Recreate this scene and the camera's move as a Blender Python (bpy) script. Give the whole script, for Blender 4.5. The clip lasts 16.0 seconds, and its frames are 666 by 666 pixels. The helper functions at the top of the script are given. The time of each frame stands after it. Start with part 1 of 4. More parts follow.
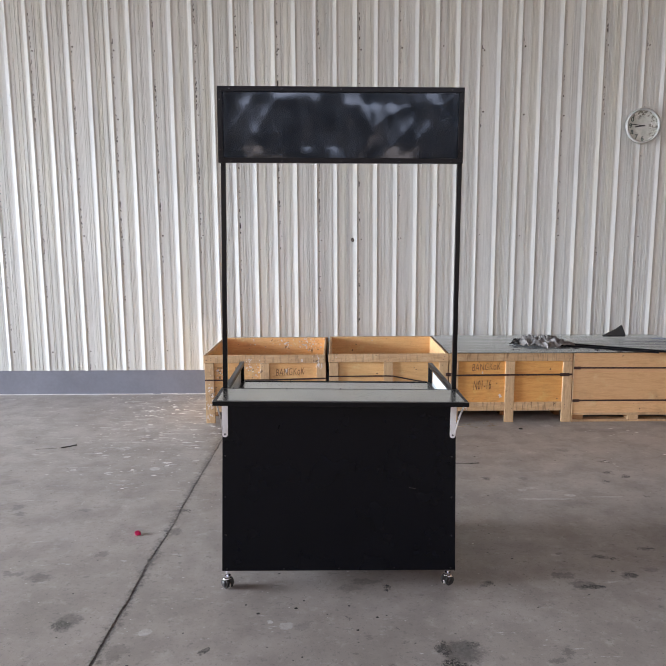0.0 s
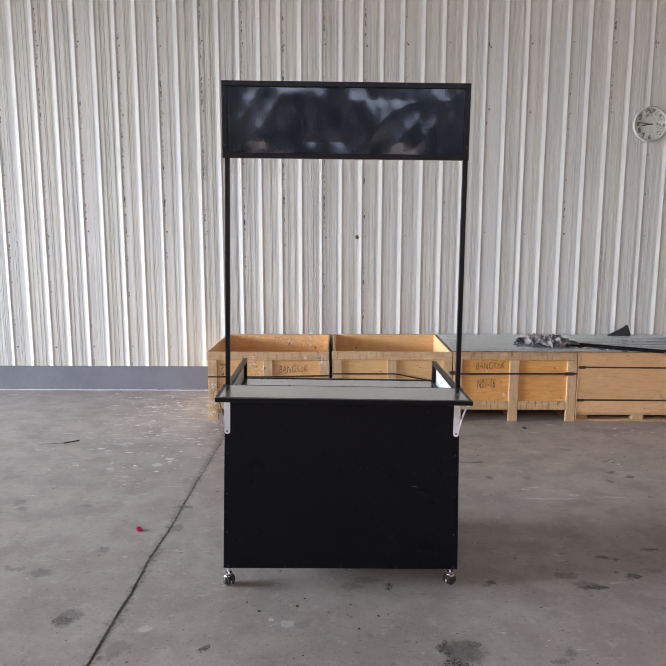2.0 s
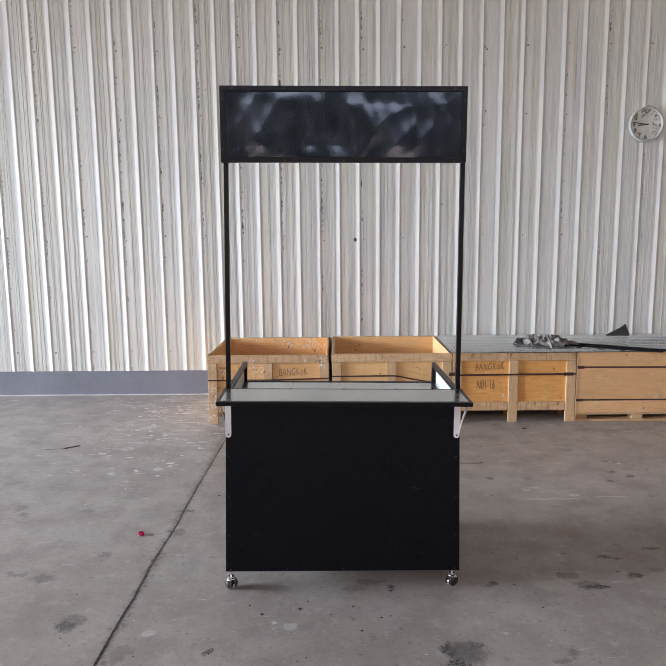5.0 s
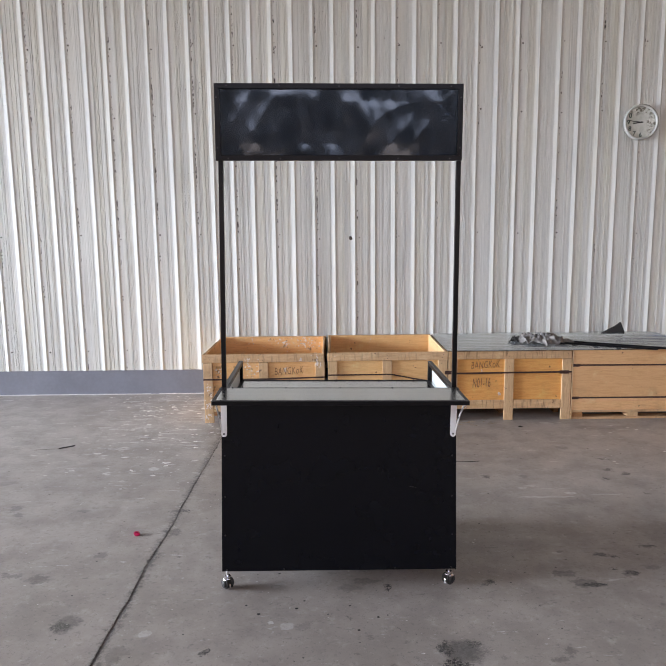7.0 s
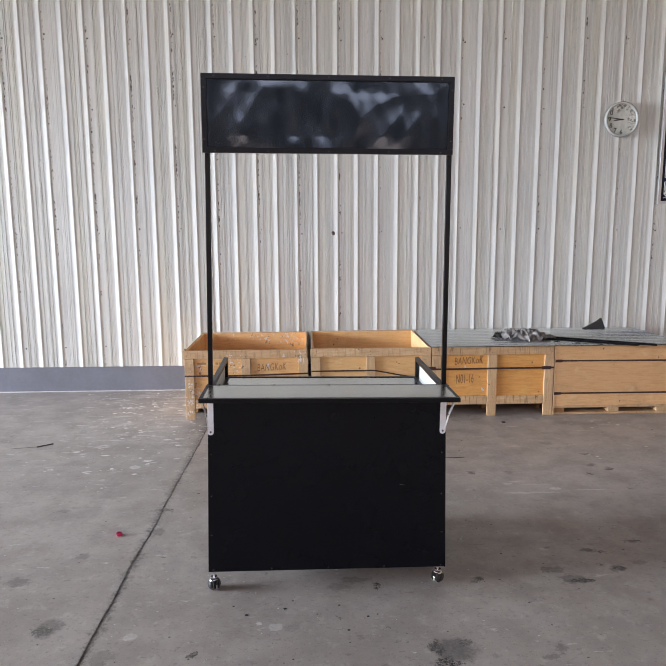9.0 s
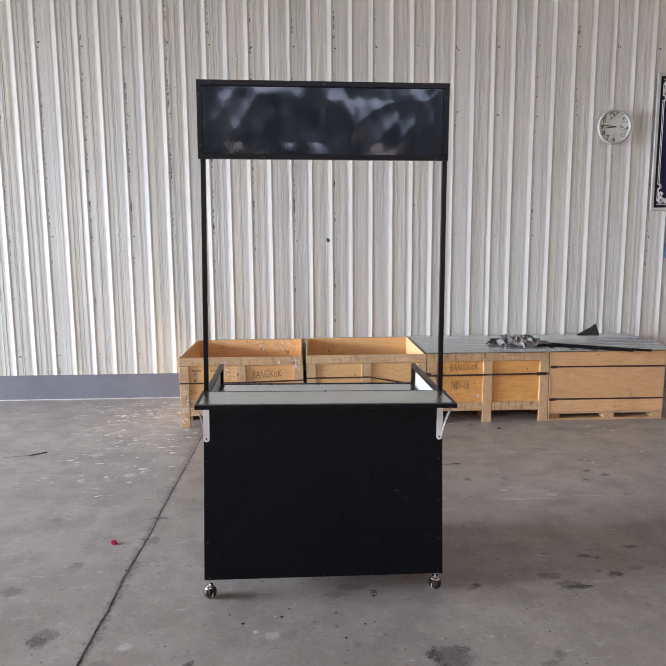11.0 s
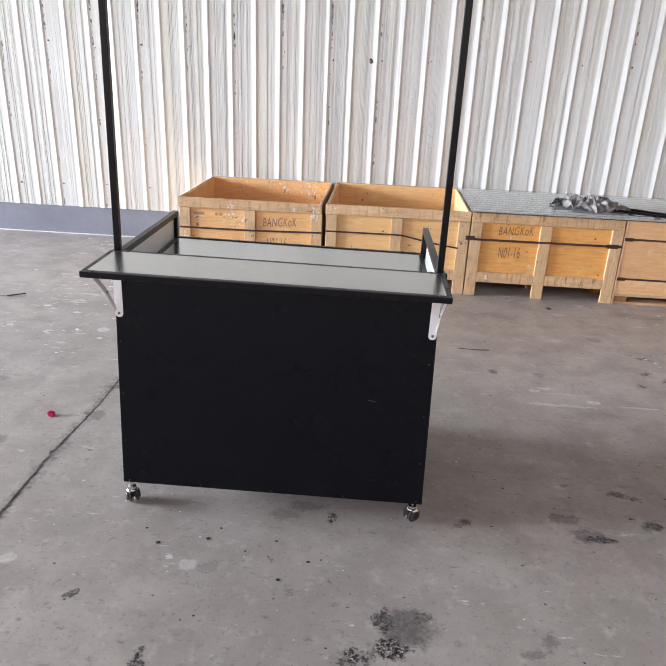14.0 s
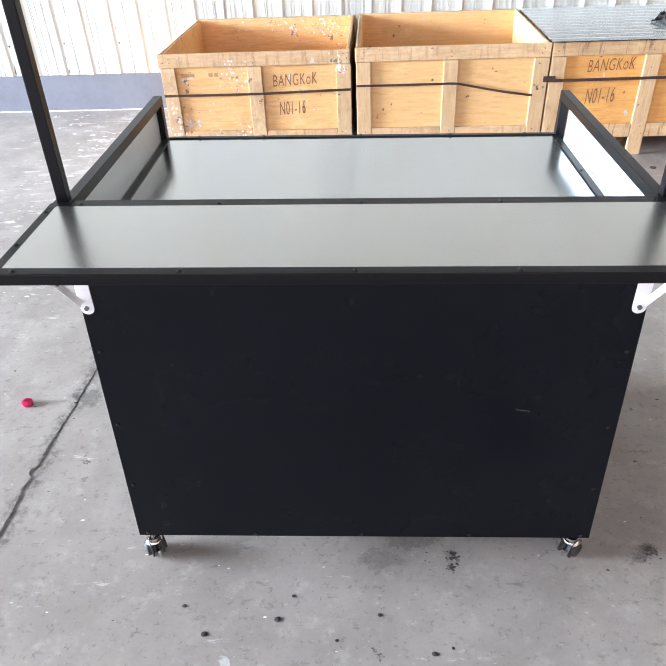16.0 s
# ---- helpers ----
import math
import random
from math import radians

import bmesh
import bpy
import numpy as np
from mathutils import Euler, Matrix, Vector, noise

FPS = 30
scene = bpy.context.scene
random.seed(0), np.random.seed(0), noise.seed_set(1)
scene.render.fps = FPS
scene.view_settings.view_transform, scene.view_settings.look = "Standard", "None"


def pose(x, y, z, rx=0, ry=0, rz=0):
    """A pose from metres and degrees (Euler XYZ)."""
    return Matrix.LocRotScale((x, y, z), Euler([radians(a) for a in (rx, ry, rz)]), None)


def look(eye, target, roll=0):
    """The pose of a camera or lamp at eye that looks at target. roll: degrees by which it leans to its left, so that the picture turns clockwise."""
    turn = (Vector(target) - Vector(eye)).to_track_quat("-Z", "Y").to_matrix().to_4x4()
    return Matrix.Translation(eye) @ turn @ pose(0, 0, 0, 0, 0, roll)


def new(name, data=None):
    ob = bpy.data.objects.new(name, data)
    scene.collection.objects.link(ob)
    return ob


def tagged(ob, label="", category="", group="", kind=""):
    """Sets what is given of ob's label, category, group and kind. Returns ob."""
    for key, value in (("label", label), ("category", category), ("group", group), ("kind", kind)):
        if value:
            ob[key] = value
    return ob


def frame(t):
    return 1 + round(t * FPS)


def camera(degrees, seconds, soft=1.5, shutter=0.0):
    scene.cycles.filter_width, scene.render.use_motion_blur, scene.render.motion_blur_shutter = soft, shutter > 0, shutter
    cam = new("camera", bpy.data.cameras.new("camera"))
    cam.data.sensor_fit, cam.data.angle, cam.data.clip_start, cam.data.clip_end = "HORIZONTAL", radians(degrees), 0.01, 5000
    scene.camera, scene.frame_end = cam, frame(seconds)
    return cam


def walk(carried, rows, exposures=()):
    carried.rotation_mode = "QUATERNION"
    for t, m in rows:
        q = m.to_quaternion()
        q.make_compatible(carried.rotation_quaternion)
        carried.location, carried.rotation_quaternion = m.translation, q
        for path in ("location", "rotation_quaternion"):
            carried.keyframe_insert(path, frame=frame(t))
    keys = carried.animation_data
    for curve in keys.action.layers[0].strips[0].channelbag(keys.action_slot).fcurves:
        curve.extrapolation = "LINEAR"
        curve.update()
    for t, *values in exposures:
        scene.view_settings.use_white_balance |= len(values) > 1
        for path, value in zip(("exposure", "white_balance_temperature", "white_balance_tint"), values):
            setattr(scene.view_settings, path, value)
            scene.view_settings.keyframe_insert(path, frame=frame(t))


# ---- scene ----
cam = camera(53.7, 16.0, soft=1.2)
PATH = [
    (0, (0.435, 0.454, 1.522), (0.430, 2.432, 1.229), -0.3),
    (0.5, (0.438, 0.454, 1.519), (0.415, 2.433, 1.231), -0.4),
    (1, (0.441, 0.463, 1.509), (0.404, 2.441, 1.220), -0.0),
    (1.5, (0.440, 0.468, 1.513), (0.416, 2.446, 1.215), 0.1),
    (2, (0.437, 0.469, 1.517), (0.420, 2.446, 1.217), 0.1),
    (2.5, (0.435, 0.470, 1.512), (0.425, 2.447, 1.214), 0.2),
    (3, (0.434, 0.468, 1.520), (0.435, 2.446, 1.226), 0.1),
    (3.5, (0.436, 0.469, 1.522), (0.438, 2.448, 1.229), 0.1),
    (4, (0.432, 0.460, 1.522), (0.422, 2.438, 1.226), -0.3),
    (6.5, (0.433, 0.462, 1.517), (0.425, 2.441, 1.230), -0.7),
    (7, (0.430, 0.470, 1.519), (0.431, 2.448, 1.222), -0.6),
    (7.5, (0.429, 0.473, 1.519), (0.433, 2.451, 1.220), -0.5),
    (8, (0.423, 0.481, 1.509), (0.430, 2.457, 1.202), -0.2),
    (8.5, (0.413, 0.506, 1.504), (0.440, 2.481, 1.185), -0.2),
    (9, (0.384, 0.512, 1.516), (0.453, 2.486, 1.205), -0.3),
    (9.5, (0.373, 0.514, 1.505), (0.459, 2.492, 1.216), -0.4),
    (11.8, (0.378, 0.516, 1.510), (0.465, 2.491, 1.222), -0.4),
    (12, (0.378, 0.516, 1.510), (0.478, 2.491, 1.210), -0.4),
    (12.5, (0.519, 0.637, 1.490), (0.465, 2.604, 1.134), -0.6),
    (12.8, (0.624, 0.702, 1.484), (0.490, 2.655, 1.072), 0.2),
    (13, (0.695, 0.770, 1.465), (0.502, 2.698, 0.970), -0.6),
    (13.2, (0.729, 0.836, 1.448), (0.501, 2.745, 0.892), -0.9),
    (13.5, (0.741, 1.024, 1.417), (0.528, 2.912, 0.792), 0.6),
    (13.8, (0.750, 1.204, 1.430), (0.611, 3.072, 0.730), 1.9),
    (14, (0.751, 1.289, 1.422), (0.633, 3.140, 0.675), 2.5),
    (14.2, (0.769, 1.371, 1.423), (0.645, 3.205, 0.632), 2.1),
    (14.5, (0.806, 1.536, 1.420), (0.562, 3.347, 0.607), 1.2),
    (14.8, (0.810, 1.676, 1.400), (0.484, 3.441, 0.517), -0.1),
    (15, (0.797, 1.743, 1.386), (0.438, 3.486, 0.473), -2.4),
    (15.2, (0.752, 1.817, 1.366), (0.391, 3.525, 0.391), -1.4),
    (15.5, (0.649, 1.943, 1.363), (0.294, 3.620, 0.333), -4.3),
    (15.8, (0.535, 2.095, 1.337), (0.306, 3.748, 0.235), -4.6),
    (16, (0.478, 2.184, 1.317), (0.354, 3.811, 0.162), -2.6),
]
BASE_STOPS = 2.85
EXPOSURES = [(t, BASE_STOPS + e, kelvin, tint) for t, e, kelvin, tint in ((0.0, -0.25, 8500, 29), (12.2, -0.17, 8450, 29), (13.0, -0.09, 8450, 29), (13.5, 0.0, 8400, 29), (14.0, 0.27, 8450, 29), (15.0, 0.48, 8150, 26), (15.5, 0.68, 8050, 25), (16.0, 0.95, 7900, 24))]
walk(cam, [(t, look(eye, target, roll)) for t, eye, target, roll in PATH], EXPOSURES)

# ---------------------------------------------------------------- world and light
world = bpy.data.worlds.new("sky")
scene.world = world
world.use_nodes = True
wn = world.node_tree
sky = wn.nodes.new("ShaderNodeTexSky")
sky.sky_type, sky.sun_disc = "NISHITA", False
sky.sun_elevation, sky.sun_rotation = radians(50), radians(-75)
sky.air_density, sky.dust_density = 1.0, 2.2
wn.nodes["Background"].inputs[1].default_value = 0.15
wn.links.new(sky.outputs[0], wn.nodes["Background"].inputs[0])

sun = new("sun", bpy.data.lights.new("sun", "SUN"))
sun.data.energy, sun.data.angle, sun.data.color = 0.5, radians(14), (1.0, 0.96, 0.9)
sun.matrix_world = look((-20, -6, 25), (0, 0, 0))


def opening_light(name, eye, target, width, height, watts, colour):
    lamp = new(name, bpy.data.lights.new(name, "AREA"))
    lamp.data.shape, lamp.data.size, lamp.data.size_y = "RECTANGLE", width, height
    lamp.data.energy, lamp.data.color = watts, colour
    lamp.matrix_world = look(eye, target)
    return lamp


opening_light("side_daylight", (-19.0, 3.0, 3.5), (0, 3.6, 0.3), 7.8, 2.85, 2120, (0.478, 0.715, 0.965))
# unseen fill added high behind the camera, for the header's highlights
opening_light("south_fill_high", (-1.3, -4.98, 4.7), (-1.3, 6.0, 1.6), 18.0, 0.85, 11.5, (0.76, 0.83, 0.94))
# unseen low fill, added to brighten the wall and crate fronts
opening_light("south_fill_low", (-1.3, -4.98, 1.7), (-1.3, 6.0, 1.4), 18.0, 1.3, 24, (0.79, 0.83, 0.91))


# ---------------------------------------------------------------- materials
WALL_Y, PITCH, PHASE = 6.71, 0.186, -0.474


class Nodes:
    """A small helper round one node material."""

    def __init__(self, name):
        self.mat = bpy.data.materials.new(name)
        self.mat.use_nodes = True
        self.t = self.mat.node_tree
        self.bsdf = self.t.nodes["Principled BSDF"]
        self.coord = self.t.nodes.new("ShaderNodeTexCoord").outputs["Object"]

    def put(self, socket, value):
        if hasattr(value, "is_linked"):
            self.t.links.new(value, socket)
        elif isinstance(value, (tuple, list)) and len(value) == 3 and socket.type == "RGBA":
            socket.default_value = (*value, 1)
        else:
            socket.default_value = value

    def node(self, kind, out=0, settings=(), **inputs):
        n = self.t.nodes.new(kind)
        for attribute, value in settings:
            setattr(n, attribute, value)
        for key, value in inputs.items():
            self.put(n.inputs[int(key[1:])], value)
        return n.outputs[out]

    def noise(self, scale, detail=4, rough=0.55, vec=None, stretch=None, out=0):
        v = vec or self.coord
        if stretch:
            v = self.node("ShaderNodeMapping", i0=v, i3=stretch)
        n = self.t.nodes.new("ShaderNodeTexNoise")
        self.put(n.inputs["Vector"], v)
        self.put(n.inputs["Scale"], scale)
        self.put(n.inputs["Detail"], detail)
        self.put(n.inputs["Roughness"], rough)
        return n.outputs[out]

    def ramp(self, value, a, b, lo=0.0, hi=1.0):
        n = self.t.nodes.new("ShaderNodeMapRange")
        n.interpolation_type = "SMOOTHSTEP"
        for i, v in enumerate((value, a, b, lo, hi)):
            self.put(n.inputs[i], v)
        return n.outputs[0]

    def math(self, op, a, b=0.5):
        return self.node("ShaderNodeMath", 0, (("operation", op),), i0=a, i1=b)

    def mix(self, f, a, b, blend="MIX"):
        n = self.t.nodes.new("ShaderNodeMix")
        n.data_type, n.blend_type = "RGBA", blend
        self.put(n.inputs[0], f)
        self.put(n.inputs[6], a)
        self.put(n.inputs[7], b)
        return n.outputs[2]

    def set(self, **inputs):
        for key, value in inputs.items():
            self.put(self.bsdf.inputs[key.replace("_", " ")], value)

    def bump(self, height, strength, distance=0.002):
        n = self.t.nodes.new("ShaderNodeBump")
        self.put(n.inputs["Height"], height)
        n.inputs["Strength"].default_value = strength
        n.inputs["Distance"].default_value = distance
        self.t.links.new(n.outputs[0], self.bsdf.inputs["Normal"])

    def random(self):
        return self.node("ShaderNodeObjectInfo", "Random")


def paint(name, colour, rough=0.5, metal=0.0, vary=0.15, scale=6, grain=80, bump=0.1, spec=0.5, gloss=0.07):
    """Painted or plain surface with two scales of uneven tone and gloss."""
    m = Nodes(name)
    big, small = m.noise(scale), m.noise(grain, 3)
    tone = m.math("ADD", m.math("MULTIPLY", big, 0.7), m.math("MULTIPLY", small, 0.3))
    dark = tuple(c * (1 - vary) for c in colour)
    light = tuple(min(1, c * (1 + vary)) for c in colour)
    m.set(Base_Color=m.mix(m.ramp(tone, 0.3, 0.7), dark, light), Metallic=metal,
          Roughness=m.ramp(tone, 0.25, 0.75, max(0.02, rough - gloss), rough + gloss), Specular_IOR_Level=spec)
    if bump:
        m.bump(small, bump, 0.001)
    return m.mat


STAINS = [  # x, y, half width, half depth, strength: smudges of oil and rubber on the slab
    (0.90, 2.680, 0.085, 0.07, 0.66), (-0.385, 2.65, 0.025, 0.05, 0.4), (-0.356, 2.57, 0.03, 0.03, 0.35), (-0.37, 2.703, 0.04, 0.026, 0.3),
    (1.29, 2.67, 0.018, 0.04, 0.45), (1.235, 2.63, 0.03, 0.015, 0.45), (0.3, 2.845, 0.03, 0.028, 0.3),
    (1.95, 3.482, 0.046, 0.022, 0.6), (1.70, 3.407, 0.036, 0.03, 0.62), (1.76, 3.232, 0.043, 0.030, 0.55), (1.88, 3.284, 0.04, 0.023, 0.4),
    (1.46, 3.230, 0.044, 0.028, 0.55), (1.53, 3.149, 0.064, 0.042, 0.6), (1.10, 3.163, 0.034, 0.026, 0.55), (1.52, 3.442, 0.019, 0.018, 0.45),
    (1.38, 4.433, 0.03, 0.032, 0.6), (2.28, 4.452, 0.03, 0.036, 0.6), (2.05, 4.98, 0.045, 0.03, 0.4), (1.62, 4.42, 0.03, 0.03, 0.3),
    (-0.64, 2.881, 0.055, 0.055, 0.55), (-0.90, 3.235, 0.055, 0.042, 0.5), (-1.03, 3.27, 0.06, 0.02, 0.45), (-1.37, 4.009, 0.04, 0.042, 0.5),
    (-1.32, 3.915, 0.034, 0.028, 0.45), (-0.41, 3.70, 0.047, 0.037, 0.6), (-0.45, 3.953, 0.042, 0.029, 0.6), (-0.98, 3.975, 0.043, 0.024, 0.35),
    (0.57, 3.19, 0.06, 0.03, 0.45), (0.5, 3.14, 0.05, 0.03, 0.35), (1.81, 4.02, 0.1, 0.03, 0.2), (2.6, 4.05, 0.06, 0.04, 0.35), (-1.6, 4.4, 0.07, 0.04, 0.3),
    (-0.7, 3.45, 0.03, 0.03, 0.4), (-1.9, 5.2, 0.12, 0.05, 0.25), (1.5, 5.3, 0.2, 0.06, 0.2), (2.5, 5.45, 0.3, 0.05, 0.25), (-0.05, 2.701, 0.024, 0.017, 0.5),
]
CRUST = [  # the same for black crusted dirt
    (0.855, 2.60, 0.05, 0.035, 0.95), (0.835, 2.70, 0.02, 0.05, 0.7), (0.95, 2.715, 0.03, 0.02, 0.6), (0.765, 2.565, 0.05, 0.026, 0.9), (0.72, 2.55, 0.018, 0.018, 0.7),
    (0.53, 2.455, 0.068, 0.035, 1.0), (0.6, 2.512, 0.02, 0.015, 0.7), (0.207, 2.47, 0.018, 0.05, 1.0), (0.245, 2.41, 0.05, 0.018, 1.0),
    (-0.05, 2.70, 0.02, 0.014, 0.85), (0.66, 3.13, 0.018, 0.02, 0.95), (1.56, 3.138, 0.045, 0.024, 0.95), (1.77, 3.235, 0.03, 0.02, 0.85), (1.70, 3.41, 0.024, 0.018, 0.9),
    (1.75, 3.377, 0.02, 0.016, 0.85), (1.70, 3.278, 0.018, 0.015, 0.8), (1.11, 3.16, 0.024, 0.018, 0.8), (2.25, 4.73, 0.043, 0.018, 0.9), (2.19, 4.529, 0.036, 0.022, 0.8),
    (2.11, 4.388, 0.018, 0.02, 0.9), (2.285, 4.45, 0.026, 0.026, 0.95), (2.26, 4.136, 0.018, 0.016, 0.85), (1.385, 4.43, 0.02, 0.022, 0.7), (1.96, 3.485, 0.03, 0.012, 0.8),
    (-0.40, 3.95, 0.026, 0.016, 0.8), (-0.66, 2.865, 0.04, 0.02, 0.6),
]
PALE = [(0.24, 2.85, 0.03, 0.026, 0.48), (-0.31, 2.81, 0.024, 0.022, 0.5), (-0.76, 4.63, 0.035, 0.03, 0.7),
        (-1.32, 5.54, 0.04, 0.025, 0.6), (1.49, 3.42, 0.02, 0.012, 0.5), (1.66, 4.10, 0.17, 0.012, 0.5),
        (2.03, 4.127, 0.1, 0.008, 0.5), (1.72, 4.22, 0.12, 0.006, 0.35), (1.82, 4.15, 0.035, 0.02, 0.6), (1.56, 4.24, 0.03, 0.014, 0.55), (-0.9, 4.35, 0.03, 0.012, 0.4), (0.17, 2.88, 0.012, 0.012, 0.8)]


def concrete(side):
    """The slab on one side of the joint, each with its own stains."""
    m = Nodes("worn_concrete")

    def own(rows):
        return [r for r in rows if (r[0] + 0.44) * side > -0.06]

    warp = m.noise(13, 7, 0.78, out=1)
    bent = m.node("ShaderNodeVectorMath", 0, (("operation", "MULTIPLY_ADD"),), i0=warp, i1=(0.15, 0.15, 0.0), i2=m.coord)
    ragged = m.node("ShaderNodeVectorMath", 0, (("operation", "MULTIPLY_ADD"),), i0=m.noise(55, 4, 0.7, out=1), i1=(0.045, 0.035, 0.0), i2=bent)
    soft = m.node("ShaderNodeVectorMath", 0, (("operation", "MULTIPLY_ADD"),), i0=m.noise(30, 4, 0.6, out=1), i1=(0.04, 0.04, 0.0), i2=m.coord)
    fine = m.noise(42, 6, 0.75)

    vein = m.ramp(m.math("ABSOLUTE", m.math("SUBTRACT", m.noise(30, 5, 0.7), 0.47)), 0.0, 0.035, 1.0, 0.0)

    def marks(rows, a, b, vec=ragged, shift=(0.097, 0.092)):
        total = None
        for x, y, rx, ry, s in rows:
            v = m.node("ShaderNodeMapping", 0, (("vector_type", "TEXTURE"),), i0=vec, i1=(x + shift[0], y + shift[1], 0), i3=(rx, ry, 1000))
            d = m.node("ShaderNodeVectorMath", 1, (("operation", "LENGTH"),), i0=v)
            k = m.ramp(d, a, b, min(1.0, s * 1.08), 0.0)
            total = k if total is None else m.math("MAXIMUM", total, k)
        return total

    big, mid, grain = m.noise(0.7, 5, 0.6), m.noise(4.5, 6, 0.65), m.noise(160, 3, 0.7)
    c = m.mix(m.ramp(big, 0.35, 0.65), (0.322, 0.286, 0.256), (0.392, 0.353, 0.318))
    c = m.mix(m.ramp(mid, 0.36, 0.66, 0.0, 0.74), c, (0.262, 0.229, 0.202))
    c = m.mix(m.ramp(m.noise(14, 6, 0.7), 0.52, 0.75, 0.0, 0.55), c, (0.5, 0.472, 0.443))
    c = m.mix(m.ramp(grain, 0.35, 0.75, 0.0, 0.16), c, (0.2, 0.19, 0.18))
    # dents and scuffs at hand size
    c = m.mix(m.ramp(m.noise(38, 5, 0.75), 0.55, 0.66, 0.0, 0.5), c, (0.155, 0.143, 0.132))
    c = m.mix(m.ramp(m.noise(22, 5, 0.7, stretch=(0.7, 1.4, 1)), 0.60, 0.68, 0.0, 0.5), c, (0.11, 0.102, 0.095))
    # pits and flecks at finger size
    c = m.mix(m.ramp(m.noise(62, 5, 0.75), 0.595, 0.64, 0.0, 0.5), c, (0.13, 0.12, 0.11))
    c = m.mix(m.ramp(m.noise(50, 5, 0.72, stretch=(0.8, 1.3, 1)), 0.62, 0.68, 0.0, 0.5), c, (0.52, 0.505, 0.485))
    # pale smears of plaster, thicker by the far wall
    flat = m.noise(9, 6, 0.75, stretch=(0.45, 1.7, 1))
    xyz = m.node("ShaderNodeVectorMath", 0, (("operation", "ADD"),), i0=m.coord, i1=(0, 0, 0))
    far = m.ramp(m.node("ShaderNodeSeparateXYZ", 1, i0=xyz), 3.4, 5.9, 0.0, 0.1)
    left = m.ramp(m.node("ShaderNodeSeparateXYZ", 0, i0=xyz), -0.2, -0.7, 0.3, 1.0)
    left = m.math("MULTIPLY", left, m.ramp(m.node("ShaderNodeSeparateXYZ", 0, i0=xyz), -1.1, -1.8, 1.0, 0.45))
    # grime trodden in along the joint
    near = m.math("ABSOLUTE", m.math("ADD", m.node("ShaderNodeSeparateXYZ", 0, i0=bent), 0.44 - 0.075))
    c = m.mix(m.math("MULTIPLY", m.ramp(near, 0.004, 0.035, 0.75, 0.0), m.ramp(fine, 0.4, 0.6)), c, (0.07, 0.065, 0.06))
    c = m.mix(m.ramp(m.math("ADD", flat, m.math("MULTIPLY", far, left)), 0.635, 0.69, 0.0, 0.75), c, (0.56, 0.545, 0.525))
    c = m.mix(m.math("MULTIPLY", marks(own(PALE), 0.85, 1.1, soft, (0.02, 0.02)), m.ramp(fine, 0.42, 0.58, 0.5, 1.0)), c, (0.6, 0.6, 0.59))
    c = m.mix(m.math("MULTIPLY", marks(own(STAINS), 0.7, 1.2), m.ramp(fine, 0.36, 0.6, 0.65, 1.0)), c, (0.05, 0.049, 0.049))
    crumb = m.math("MAXIMUM", m.ramp(m.noise(75, 5, 0.75), 0.44, 0.53), m.math("MULTIPLY", vein, 0.8))
    c = m.mix(m.math("MULTIPLY", marks(own(CRUST), 0.75, 1.25), crumb), c, (0.012, 0.012, 0.012))
    # crumbs and pin-head spots of tar
    vor = m.t.nodes.new("ShaderNodeTexVoronoi")
    vor.inputs["Scale"].default_value = 9
    m.put(vor.inputs["Vector"], bent)
    keep = m.ramp(m.node("ShaderNodeSeparateColor", 0, i0=vor.outputs["Color"]), 0.62, 0.66)
    c = m.mix(m.math("MULTIPLY", m.ramp(vor.outputs["Distance"], 0.03, 0.07, 0.85, 0.0), keep), c, (0.035, 0.034, 0.033))
    m.set(Base_Color=c, Roughness=m.ramp(mid, 0.3, 0.7, 0.28, 0.44), Specular_IOR_Level=0.5)
    m.bump(m.math("ADD", m.math("MULTIPLY", mid, 0.6), m.math("MULTIPLY", grain, 0.08)), 0.45, 0.006)
    return m.mat


